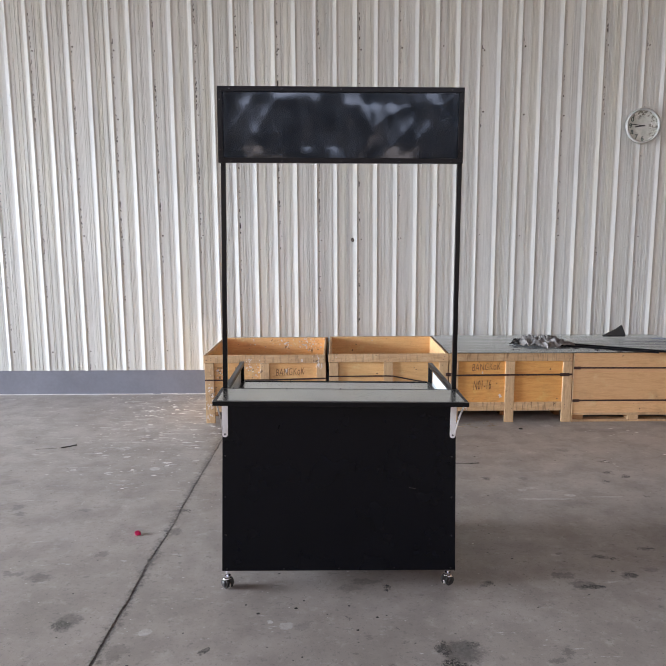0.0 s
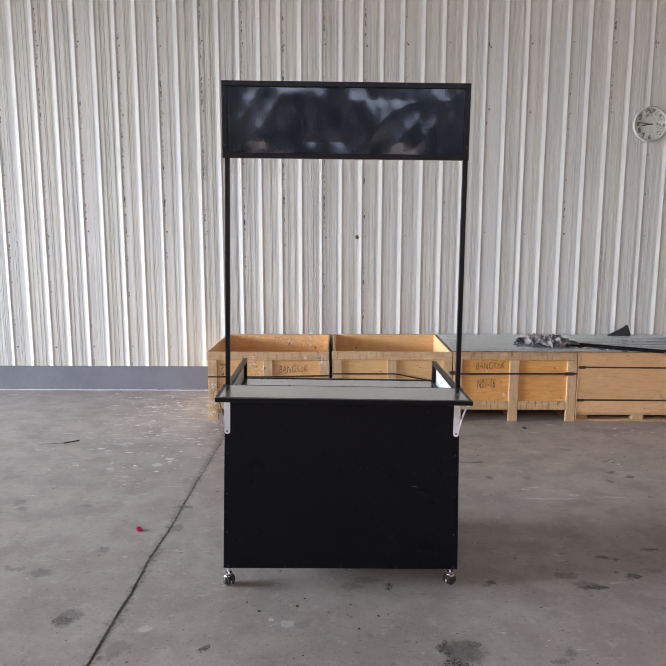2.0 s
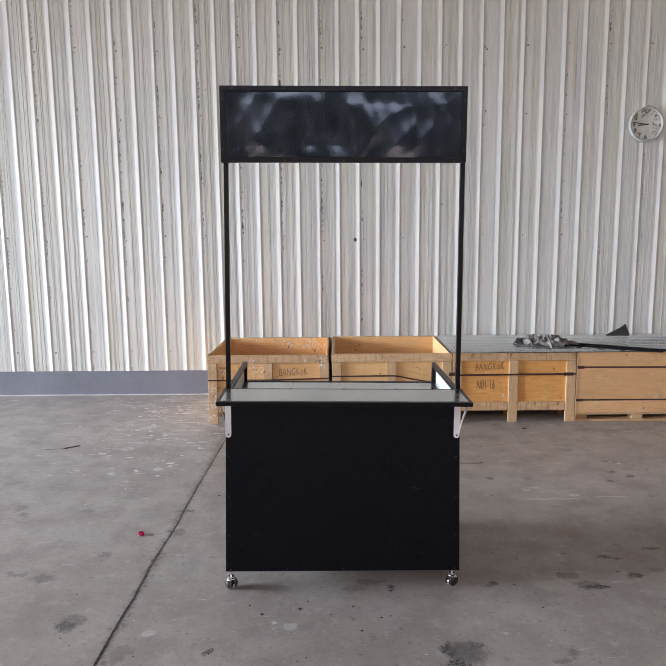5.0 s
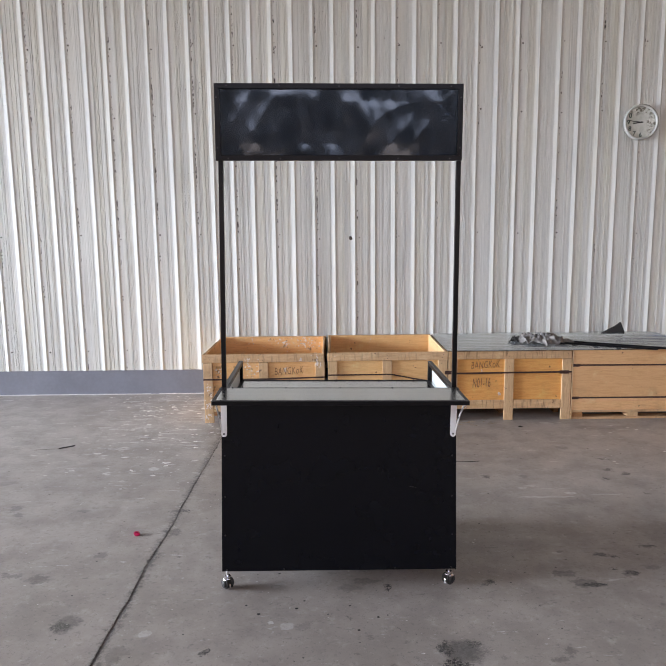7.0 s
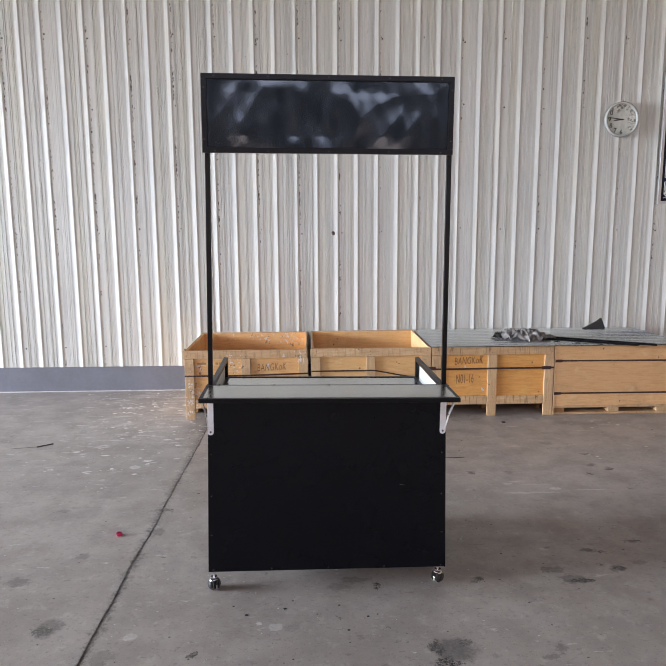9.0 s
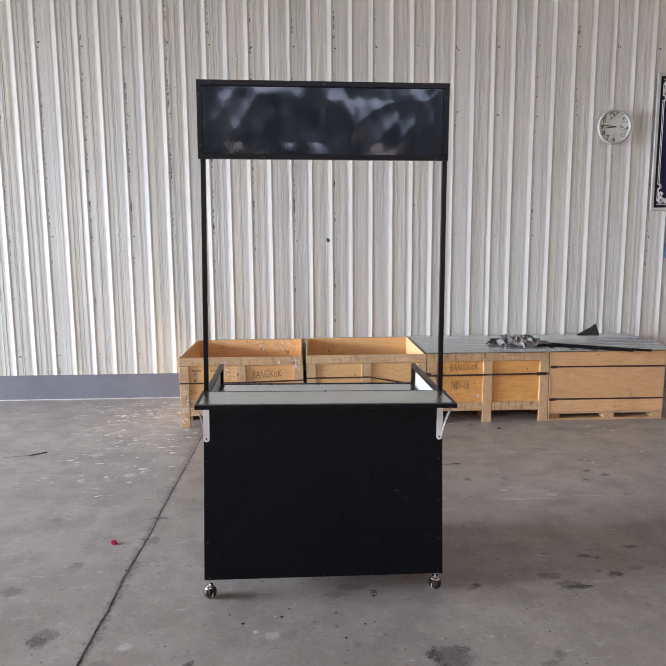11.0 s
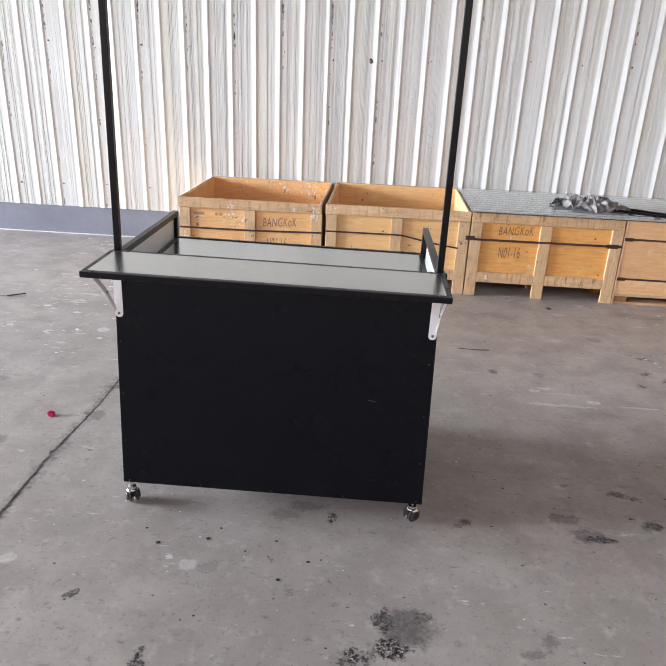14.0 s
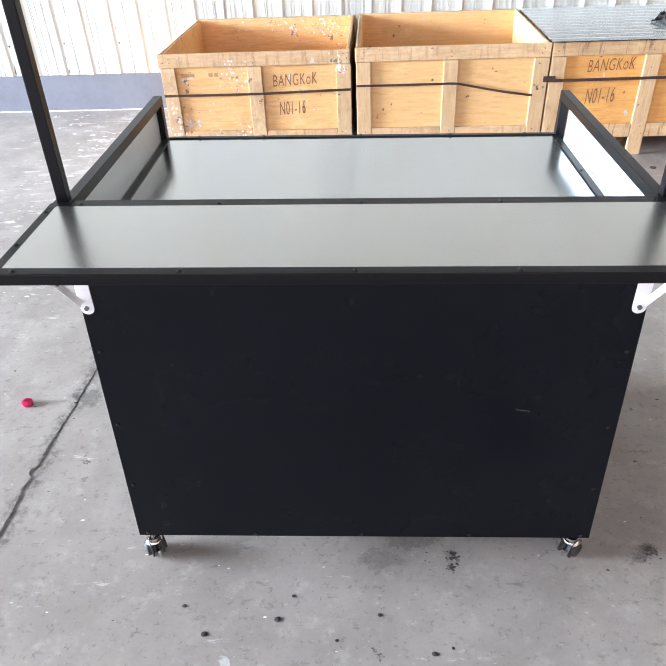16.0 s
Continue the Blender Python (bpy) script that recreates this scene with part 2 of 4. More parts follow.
def clad_metal():
    """Off-white coated wall sheet with faint streaks running down it."""
    m = Nodes("cream_wall_sheet")
    streak = m.noise(7, 2, 0.6, stretch=(6, 1, 0.02))
    blot = m.noise(2.2, 5, 0.6)
    c = m.mix(m.ramp(streak, 0.35, 0.7), (0.622, 0.628, 0.586), (0.664, 0.671, 0.630))
    c = m.mix(m.ramp(blot, 0.5, 0.75, 0.0, 0.25), c, (0.6, 0.58, 0.50))
    # old coating: drifts of yellowed and of greyer paint, drawn out along the sheet
    c = m.mix(m.ramp(m.noise(3.0, 4, 0.6, stretch=(2.2, 1, 0.07)), 0.48, 0.66, 0.0, 0.42), c, (0.66, 0.64, 0.53))
    c = m.mix(m.ramp(m.noise(4.1, 4, 0.6, stretch=(2.6, 1, 0.06)), 0.52, 0.68, 0.0, 0.4), c, (0.59, 0.615, 0.61))
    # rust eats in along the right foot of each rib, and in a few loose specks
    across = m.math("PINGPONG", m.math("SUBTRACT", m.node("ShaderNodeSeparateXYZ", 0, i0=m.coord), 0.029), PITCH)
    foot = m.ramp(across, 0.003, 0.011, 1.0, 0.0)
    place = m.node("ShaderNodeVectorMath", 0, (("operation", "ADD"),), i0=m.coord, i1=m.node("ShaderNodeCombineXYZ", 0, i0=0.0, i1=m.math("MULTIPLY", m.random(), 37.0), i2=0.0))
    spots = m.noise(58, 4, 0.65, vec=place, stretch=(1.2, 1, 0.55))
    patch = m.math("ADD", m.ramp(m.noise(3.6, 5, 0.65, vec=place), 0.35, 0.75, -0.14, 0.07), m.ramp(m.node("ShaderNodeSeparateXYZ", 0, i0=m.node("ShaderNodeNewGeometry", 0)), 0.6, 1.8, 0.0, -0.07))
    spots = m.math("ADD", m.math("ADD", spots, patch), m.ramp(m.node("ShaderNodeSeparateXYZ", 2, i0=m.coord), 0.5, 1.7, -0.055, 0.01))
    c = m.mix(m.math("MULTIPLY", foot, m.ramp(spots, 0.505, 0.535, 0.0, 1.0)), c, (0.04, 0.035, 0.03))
    c = m.mix(m.ramp(spots, 0.695, 0.715, 0.0, 0.95), c, (0.09, 0.075, 0.062))
    c = m.mix(m.ramp(m.noise(40, 2, 0.6, vec=place, stretch=(2.5, 1, 0.003)), 0.5, 0.7, 0.0, 0.14), c, (0.46, 0.445, 0.41))
    # thin dark lines that paint in the shade of the sheet's stiffener grooves
    line = m.noise(90, 2, 0.6, vec=place, stretch=(1, 1, 0.001))
    c = m.mix(m.math("MULTIPLY", m.ramp(line, 0.53, 0.58, 0.0, 0.27), m.ramp(m.noise(1.6, 3, 0.6, vec=place), 0.42, 0.66, 0.05, 1.0)), c, (0.29, 0.285, 0.255))
    # paler lines painted for the lit edges of such grooves
    c = m.mix(m.ramp(m.noise(52, 3, 0.6, vec=place, stretch=(1, 1, 0.0015)), 0.56, 0.64, 0.0, 0.2), c, (0.73, 0.73, 0.695))
    c = m.mix(m.math("MULTIPLY", m.random(), 0.12), c, (0.6, 0.59, 0.55))
    m.set(Base_Color=c, Roughness=m.ramp(blot, 0.3, 0.7, 0.58, 0.72), Specular_IOR_Level=0.3)
    m.bump(m.noise(5, 3, stretch=(1, 1, 0.3)), 0.07, 0.006)
    return m.mat


def timber(name, a, b, white=0.0, dark=(0.16, 0.085, 0.04), along=(1, 8, 8), grime=0.3, drips=0.0):
    """Sawn or ply wood: grain, knots, damp stains, and splashes of white where white is over 0."""
    m = Nodes(name)
    r = m.random()
    moved = m.node("ShaderNodeVectorMath", 0, (("operation", "ADD"),), i0=m.coord, i1=m.node("ShaderNodeVectorMath", 0, (("operation", "SCALE"),), i0=(1.7, 3.1, 2.3), i3=m.math("MULTIPLY", r, 9.0)))
    grain = m.noise(9, 6, 0.65, vec=moved, stretch=along)
    fine = m.noise(60, 4, 0.7, vec=moved, stretch=along)
    c = m.mix(m.ramp(grain, 0.3, 0.7), a, b)
    c = m.mix(m.ramp(fine, 0.45, 0.75, 0.0, 0.35), c, tuple(x * 0.55 for x in a))
    c = m.mix(m.math("MULTIPLY", r, 0.45), c, tuple(x * 0.82 for x in a))
    figure = m.noise(22, 5, 0.7, vec=moved, stretch=tuple(0.35 * k for k in along))
    c = m.mix(m.ramp(figure, 0.5, 0.62, 0.0, 0.3), c, tuple(x * f for x, f in zip(a, (0.72, 0.6, 0.5))))
    c = m.mix(m.ramp(m.noise(3.2, 6, 0.7, vec=moved), 0.5, 0.75, 0.0, grime), c, dark)
    c = m.mix(m.ramp(m.noise(7, 5, 0.7, vec=moved), 0.55, 0.75, 0.0, 0.35), c, tuple(min(0.8, x * 1.3 + 0.05) for x in b))
    c = m.mix(m.ramp(m.noise(24, 3, 0.55, vec=moved), 0.69, 0.74, 0.0, 0.85), c, (0.07, 0.04, 0.022))
    if drips:
        c = m.mix(m.ramp(m.noise(24, 4, 0.6, vec=moved, stretch=(2.2, 2.2, 0.3)), 0.5, 0.68, 0.0, drips), c, (0.21, 0.12, 0.06))
    if white:
        # the splashes sit in a few swarms, inside and outside the box
        near = -0.09
        for x, y, z, reach in ((0.09, 0.01, 0.20, 0.13), (0.13, 0.01, 0.42, 0.09), (0.41, 0.01, 0.46, 0.13), (0.27, 0.01, 0.17, 0.08), (0.42, 0.0, 0.15, 0.08), (0.84, 0.93, 0.50, 0.17), (0.58, 0.93, 0.55, 0.13), (0.92, 0.0, 0.50, 0.1)):
            v = m.node("ShaderNodeMapping", 0, (("vector_type", "TEXTURE"),), i0=m.coord, i1=(x, y, z), i3=(reach, reach, reach))
            d = m.node("ShaderNodeVectorMath", 1, (("operation", "LENGTH"),), i0=v)
            near = m.math("MAXIMUM", near, m.ramp(d, 0.1, 1.2, 0.04, -0.09))
        swarm = m.math("ADD", near, m.ramp(m.noise(9, 3, 0.5), 0.3, 0.7, -0.05, 0.05))
        c = m.mix(m.ramp(m.math("ADD", m.noise(34, 4, 0.6, vec=moved), swarm), 0.69 - 0.12 * white, 0.73 - 0.12 * white, 0.0, 0.75), c, (0.12, 0.085, 0.06))
        c = m.mix(m.ramp(m.math("ADD", m.noise(46, 3, 0.6), swarm), 0.71 - 0.15 * white, 0.735 - 0.15 * white, 0.0, 0.9), c, (0.70, 0.645, 0.59))
    m.set(Base_Color=c, Roughness=m.ramp(grain, 0.3, 0.7, 0.5, 0.7), Specular_IOR_Level=0.35)
    m.bump(m.math("ADD", grain, fine), 0.35, 0.002)
    return m.mat


def zinc(name, rough, colour=(0.62, 0.64, 0.63)):
    m = Nodes(name)
    brushed = m.noise(14, 4, 0.6, stretch=(0.4, 9, 9))
    cloud = m.noise(3, 4)
    m.set(Base_Color=m.mix(m.ramp(cloud, 0.3, 0.7), tuple(c * 0.93 for c in colour), colour), Metallic=1.0,
          Roughness=m.ramp(m.math("ADD", m.math("MULTIPLY", brushed, 0.15), m.math("MULTIPLY", cloud, 0.85)), 0.3, 0.7, rough - 0.02, rough + 0.02))
    return m.mat


def film_black():
    """Glossy black sheet, buckled between its fixings so that it mirrors in pools and streaks."""
    m = Nodes("buckled_gloss_black")
    m.set(Base_Color=(0.005, 0.0105, 0.018), Specular_Tint=(0.84, 0.93, 1.0, 1.0), Roughness=m.ramp(m.noise(8, 4, 0.6, stretch=(1.6, 1, 0.8)), 0.3, 0.7, 0.10, 0.17), Specular_IOR_Level=0.9)
    m.bump(m.math("ADD", m.noise(9, 3, 0.55, stretch=(1.2, 1, 0.8)), m.math("MULTIPLY", m.noise(60, 2, 0.5, stretch=(1, 1, 0.06)), 0.03)), 0.12, 0.006)
    return m.mat


def mottled_black():
    """Satin blue-black sheet, its tone faintly mottled."""
    m = Nodes("mottled_black_sheet")
    sheet_tone = m.ramp(m.noise(2.3, 4, 0.6), 0.25, 0.75, 0.8, 1.1)
    m.set(Base_Color=m.mix(sheet_tone, (0.0004, 0.0008, 0.0015), (0.0011, 0.0020, 0.0045)), Roughness=m.ramp(m.noise(5, 4), 0.3, 0.7, 0.22, 0.29), Specular_IOR_Level=0.2)
    return m.mat


FLOOR_WEST, FLOOR_EAST, CLAD = concrete(-1), concrete(1), clad_metal()
BASE = paint("grey_plinth_paint", (0.165, 0.175, 0.205), 0.55, vary=0.12, scale=3, grain=40, bump=0.3)
ROOFING = paint("roof_sheet", (0.3, 0.3, 0.29), 0.5, vary=0.15)
EARTH = paint("yard_ground", (0.24, 0.22, 0.2), 0.9, vary=0.3, scale=1.5, grain=20, bump=0.4)
EAST = paint("warm_bounce_tan", (0.5, 0.34, 0.22), 0.7, vary=0.15)
BLACK = paint("satin_black_coat", (0.003, 0.0038, 0.0068), 0.28, vary=0.08, scale=4, grain=200, bump=0, spec=0.16, gloss=0.02)
# dark warm tone that keeps the unseen roof and walls from bouncing light
LOW_BOUNCE = paint("low_bounce_sheet", (0.14, 0.11, 0.085), 0.6, vary=0.25)
TUBE = paint("black_tube_paint", (0.004, 0.004, 0.005), 0.3, vary=0.04, scale=9, grain=160, bump=0, spec=0.2, gloss=0.02)
FILM = film_black()
ZINC, ZINC_TOP = zinc("zinc_work_surface", 0.2, (0.63, 0.652, 0.642)), zinc("zinc_shelf_sheet", 0.24, (0.62, 0.637, 0.618))
ZINC_SIDE = paint("galvanised_side_sheet", (0.66, 0.70, 0.69), 0.52, 0.4, vary=0.04, bump=0, gloss=0.03)
WHITE = paint("white_bracket_enamel", (0.75, 0.75, 0.74), 0.35, vary=0.06)
CHROME = paint("bright_chrome", (0.75, 0.75, 0.76), 0.12, 1.0, vary=0.06, bump=0)
STEEL = paint("dull_screw_steel", (0.16, 0.155, 0.15), 0.4, 0.8, vary=0.3)
BOLT = paint("blackened_screw", (0.03, 0.03, 0.032), 0.3, 0.6, vary=0.3)
RUST = paint("rusty_screw", (0.075, 0.058, 0.045), 0.7, 0.2, vary=0.5, scale=60)
RUBBER = paint("black_rubber", (0.018, 0.018, 0.018), 0.6, vary=0.3)
PLY = timber("orange_plywood", (0.78, 0.345, 0.10), (0.87, 0.455, 0.15), 0.0)
PLY_SPLASHED = timber("splashed_plywood", (0.77, 0.40, 0.16), (0.85, 0.50, 0.235), 0.56, grime=0.35)
PLY_LIGHT = timber("light_plywood", (0.80, 0.45, 0.19), (0.87, 0.55, 0.26), 0.0, grime=0.15)
PLY_PALE_OR_LIT = timber("pale_or_lit_plywood", (0.75, 0.42, 0.20), (0.84, 0.51, 0.265), 0.0)
BATTEN = timber("sawn_batten", (0.61, 0.375, 0.20), (0.73, 0.485, 0.285), 0.0, grime=0.4, drips=0.38)
BATTEN_UP = timber("sawn_batten_upright", (0.58, 0.365, 0.195), (0.71, 0.475, 0.275), 0.0, along=(8, 8, 1), grime=0.5)
UP_SPLASHED = timber("splashed_upright", (0.57, 0.355, 0.19), (0.70, 0.465, 0.27), 0.72, along=(8, 8, 1), grime=0.65)
BATTEN_SPLASHED = timber("splashed_batten", (0.58, 0.355, 0.19), (0.71, 0.465, 0.27), 0.68, grime=0.6, drips=0.5)
# brown of the boarded crate's corner block; also darkens the skids for shade
DARK_BLOCK_SKID = timber("dark_block_shaded_skid", (0.33, 0.15, 0.06), (0.42, 0.21, 0.09), 0.0)
SPLASH = paint("dried_plaster_splash", (0.64, 0.56, 0.49), 0.9, vary=0.25, scale=40, spec=0.15)
BATTEN_STAINED = timber("stained_batten", (0.60, 0.365, 0.19), (0.72, 0.475, 0.275), 0.0, grime=0.55, drips=0.75)
STRAP = paint("brown_strap", (0.06, 0.03, 0.023), 0.7, vary=0.3, spec=0.25)
FADED = paint("faded_ink", (0.40, 0.21, 0.085), 0.7, vary=0.3)
INK = paint("marker_ink", (0.24, 0.11, 0.045), 0.7, vary=0.3)


# ---------------------------------------------------------------- mesh helpers
def box_bm(x0, y0, z0, x1, y1, z1, bevel=0.0, into=None):
    bm = into or bmesh.new()
    made = bmesh.ops.create_cube(bm, size=1)["verts"]
    for v in made:
        v.co = ((x0 + x1) / 2 + v.co.x * (x1 - x0), (y0 + y1) / 2 + v.co.y * (y1 - y0), (z0 + z1) / 2 + v.co.z * (z1 - z0))
    if bevel:
        edges = {e for v in made for e in v.link_edges}
        bmesh.ops.bevel(bm, geom=list(edges), offset=bevel, segments=2, affect="EDGES", profile=0.5)
    return bm


def rod_bm(p, q, radius, sides=12, into=None, radius2=None):
    bm = into or bmesh.new()
    p, q = Vector(p), Vector(q)
    m = Matrix.Translation((p + q) / 2) @ (q - p).to_track_quat("Z", "Y").to_matrix().to_4x4()
    bmesh.ops.create_cone(bm, cap_ends=True, segments=sides, radius1=radius, radius2=radius if radius2 is None else radius2, depth=(q - p).length, matrix=m)
    return bm


def plate_bm(outline, y0, y1, bevel=0.0, into=None):
    """A plate of thickness y0 to y1 from an outline of (x, z)."""
    bm = into or bmesh.new()
    low = [bm.verts.new((x, y0, z)) for x, z in outline]
    face = bm.faces.new(low)
    up = bmesh.ops.extrude_face_region(bm, geom=[face])["geom"]
    for v in up:
        if isinstance(v, bmesh.types.BMVert):
            v.co.y = y1
    bmesh.ops.recalc_face_normals(bm, faces=bm.faces[:])
    return bm


def mesh_of(name, bm, material, smooth=False):
    me = bpy.data.meshes.new(name)
    bm.to_mesh(me)
    bm.free()
    me.materials.append(material)
    if smooth:
        for p in me.polygons:
            p.use_smooth = True
    return me


def part(name, bm, material, parent, label="", smooth=False):
    me = bm if isinstance(bm, bpy.types.Mesh) else mesh_of(name, bm, material, smooth)
    ob = new(name, me)
    ob.parent = parent
    if label:
        tagged(ob, label)
    return ob


def thing(name, m, label, category, group="", kind=""):
    ob = new(name)
    ob.empty_display_size = 0.1
    ob.matrix_world = m
    return tagged(ob, label, category, group, kind)


def solid(name, bm, material, label="", category="", kind="structure"):
    return tagged(new(name, mesh_of(name, bm, material)), label, category, "", kind)


# ---------------------------------------------------------------- the shed
JOINT = lambda y: -0.446 + 0.009 * (y - 2.6)

solid("ground", box_bm(-400, -400, -0.4, 400, 400, -0.12), EARTH, "bare yard ground round the shed", "ground")


def floor_slab(side):
    """Half of the floor on one side of the ragged joint."""
    bm = bmesh.new()
    rng = random.Random(5 + side)
    edge = -11.2 if side < 0 else 9.2
    n, chip = 1300, 0.002
    rows = []
    for i in range(n + 1):
        y = -3.7 + (WALL_Y + 3.7) * i / n
        wob = 0.006 * noise.noise((0, y * 1.7, 1)) + 0.005 * noise.noise((3, y * 8, 1)) + 0.002 * noise.noise((5, y * 30, 1))
        broken = max(0.0, noise.noise((side * 9, y * 3.1, 6)))
        chip = 0.5 * chip + rng.uniform(0, 0.0012) + (rng.uniform(0.003, 0.026) * broken if rng.random() < 0.35 else 0)
        open_ = 0.0012 + 0.0055 * max(0.0, min(1.0, (3.75 - y) / 0.5)) * (0.55 + 0.9 * abs(noise.noise((4, y * 2.3, 8))))
        x = JOINT(y) + wob + side * (open_ + chip + rng.uniform(0, 0.45) * open_)
        rows.append([bm.verts.new((edge, y, 0)), bm.verts.new((x, y, 0)), bm.verts.new((x - side * 0.0004, y, -0.0055))])
    for a, b in zip(rows, rows[1:]):
        for k in (0, 1):
            bm.faces.new((a[k], a[k + 1], b[k + 1], b[k]))
    bmesh.ops.recalc_face_normals(bm, faces=bm.faces[:])
    if sum(f.normal.z for f in bm.faces) < 0:
        bmesh.ops.reverse_faces(bm, faces=bm.faces[:])
    return bm


JOINTFILL = paint("dirty_joint", (0.20, 0.19, 0.18), 0.9, vary=0.45, scale=30, bump=0.6)
floor = solid("floor", box_bm(-11.2, -3.7, -0.12, 9.2, WALL_Y, -0.0025), JOINTFILL, "worn stained grey concrete slab floor with a ragged joint", "floor")
part("slab", floor_slab(-1), FLOOR_WEST, floor)
part("slab", floor_slab(1), FLOOR_EAST, floor)


def clad_bm(ribs, z0, z1, seed):
    """A wall sheet: raised ribs, shallow uneven stiffeners between, starting at a rib's middle."""
    bm = bmesh.new()
    r = random.Random(seed)
    prof = []
    for k in range(ribs):
        o = k * PITCH
        prof += [(o - 0.0270, 0), (o - 0.0030, 0.0052), (o + 0.0050, 0.0074), (o + 0.0085, 0.0076), (o + 0.0215, 0)]
        for s in (0.050, 0.064, 0.079, 0.094, 0.109, 0.124, 0.139):
            s, k, g = s + r.uniform(-0.005, 0.005), r.uniform(0.8, 1.7), r.choice((0.15, 0.3, 0.5, 0.9, 1.4))
            prof += [(o + s - 0.0038 * k, 0), (o + s - 0.0029 * k, -0.0026 * g), (o + s - 0.0021 * k, 0.0018 * g), (o + s + 0.0021 * k, 0.0018 * g), (o + s + 0.0029 * k, -0.0026 * g), (o + s + 0.0038 * k, 0)]
    prof.append((ribs * PITCH - 0.0270, 0))
    cols = []
    for x, h in prof:
        cols.append([bm.verts.new((x, -h, z)) for z in (z0, z1)] + [bm.verts.new((x, -h + 0.002, z)) for z in (z1, z0)])
    for a, b in zip(cols, cols[1:]):
        for k in range(4):
            bm.faces.new((a[k], b[k], b[(k + 1) % 4], a[(k + 1) % 4]))
    bmesh.ops.recalc_face_normals(bm, faces=bm.faces[:])
    return bm


wall = solid("wall_north", box_bm(-11.2, WALL_Y + 0.012, 0.2, 9.2, WALL_Y + 0.12, 5.4), ROOFING, "cream ribbed metal cladding wall with rusty screws", "wall")
solid("baseboard", box_bm(-11.2, WALL_Y + 0.004, 0, 9.2, WALL_Y + 0.15, 0.2395), BASE, "grey painted concrete plinth under the cladding", "plinth")
bm = bmesh.new()
for k in range(250):
    x0 = -11.1 + k * 0.08
    h = 0.006 + 0.005 * noise.noise((k * 0.7, 2, 1))
    box_bm(x0, WALL_Y - 0.006 + 0.005 * noise.noise((k * 0.5, 0, 3)), 0.0002, x0 + 0.08, WALL_Y + 0.006, h, 0, bm)
solid("trim", bm, paint("lime_caulk", (0.66, 0.65, 0.63), 0.9, vary=0.2), "pale mortar line along the foot of the plinth", "trim")
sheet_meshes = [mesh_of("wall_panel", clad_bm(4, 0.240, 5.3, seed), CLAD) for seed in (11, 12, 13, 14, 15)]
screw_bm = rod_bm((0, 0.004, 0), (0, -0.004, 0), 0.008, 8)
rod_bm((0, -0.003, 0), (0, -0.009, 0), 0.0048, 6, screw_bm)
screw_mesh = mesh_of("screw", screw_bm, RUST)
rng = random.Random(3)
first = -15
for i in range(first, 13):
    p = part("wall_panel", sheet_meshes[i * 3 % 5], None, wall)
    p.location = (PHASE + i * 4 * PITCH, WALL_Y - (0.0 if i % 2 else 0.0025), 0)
for k in range(-14, 24, 2):
    for z in (0.424, 1.505, 2.61, 3.2):
        if rng.random() < 0.93:
            s = part("screw", screw_mesh, None, wall)
            s.location = (PHASE + k * PITCH + 0.042 + rng.uniform(-0.004, 0.006), WALL_Y - 0.002, z + rng.uniform(-0.03, 0.03))
            s.scale = [rng.uniform(0.6, 1.0)] * 3

# unseen wall; its tan throws warm bounce into the cart's shadow
solid("east_bounce_wall", box_bm(9.2, -4.9, -0.1, 9.35, WALL_Y + 0.15, 5.4), EAST, "unseen end wall, tan to bounce warm light", "wall")
# unseen roof, added to cut off sky light and dim the wall top
solid("ceiling", box_bm(-12.0, -4.9, 5.4, 9.4, WALL_Y + 0.2, 5.5), LOW_BOUNCE, "unseen dark roof that keeps light off the wall top", "ceiling")
# unseen dark mass, added for the header's dark reflections and to mask low sky
DISTANCE = paint("dark_mirror_block", (0.018, 0.021, 0.024), 0.8, vary=0.3, scale=0.4, grain=4)
solid("backdrop", box_bm(-40, -22, -0.12, 40, -14, 5.6), DISTANCE, "unseen dark block mirrored in the header sheet", "backdrop")
# unseen panel, added to hide part of the side lamp from the wall top
solid("west_shade_panel", box_bm(-12.0, -4.9, 3.5, -11.85, WALL_Y + 0.15, 5.4), LOW_BOUNCE, "unseen panel that shades the top of the north wall", "wall")
# unseen wall, added to limit light from behind and darken the header's reflection
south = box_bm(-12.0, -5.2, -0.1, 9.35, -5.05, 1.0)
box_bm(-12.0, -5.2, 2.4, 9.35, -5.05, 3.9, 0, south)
solid("south_shade_wall", south, LOW_BOUNCE, "unseen dark wall that holds back light from behind", "wall")
# second unseen panel, masking the side light from above
solid("west_shade_panel", box_bm(-11.35, -4.9, 3.4, -11.2, WALL_Y + 0.15, 5.4), ROOFING, "unseen valance that masks the upper side daylight", "wall")


# ---------------------------------------------------------------- the cart
CART = pose(-0.052, 3.118, 0, 0, 0.9, 1.2)
W, D, TOP, LOW = 1.0, 0.668, 0.887, 0.088
cart = thing("food_cart", CART, "black metal food cart with header board, zinc worktop and casters", "food cart")
T = 0.02
WTOP = TOP - 0.11
dot_bm = rod_bm((0, 0, -0.001), (0, 0, 0.002), 0.0037, 10)
rod_bm((0, 0, 0.001), (0, 0, 0.0035), 0.0022, 6, dot_bm)
dot_mesh = mesh_of("screw", dot_bm, BOLT)


def screws(parent, places, turn=(0, 0, 0)):
    for x, y, z in places:
        s = part("screw", dot_mesh, None, parent)
        s.location, s.rotation_euler = (x, y, z), [radians(a) for a in turn]


def sheet(name, x0, y0, z0, x1, y1, z1, material, parent, label="", bevel=0.0012):
    return part(name, box_bm(x0, y0, z0, x1, y1, z1, bevel), material, parent, label)


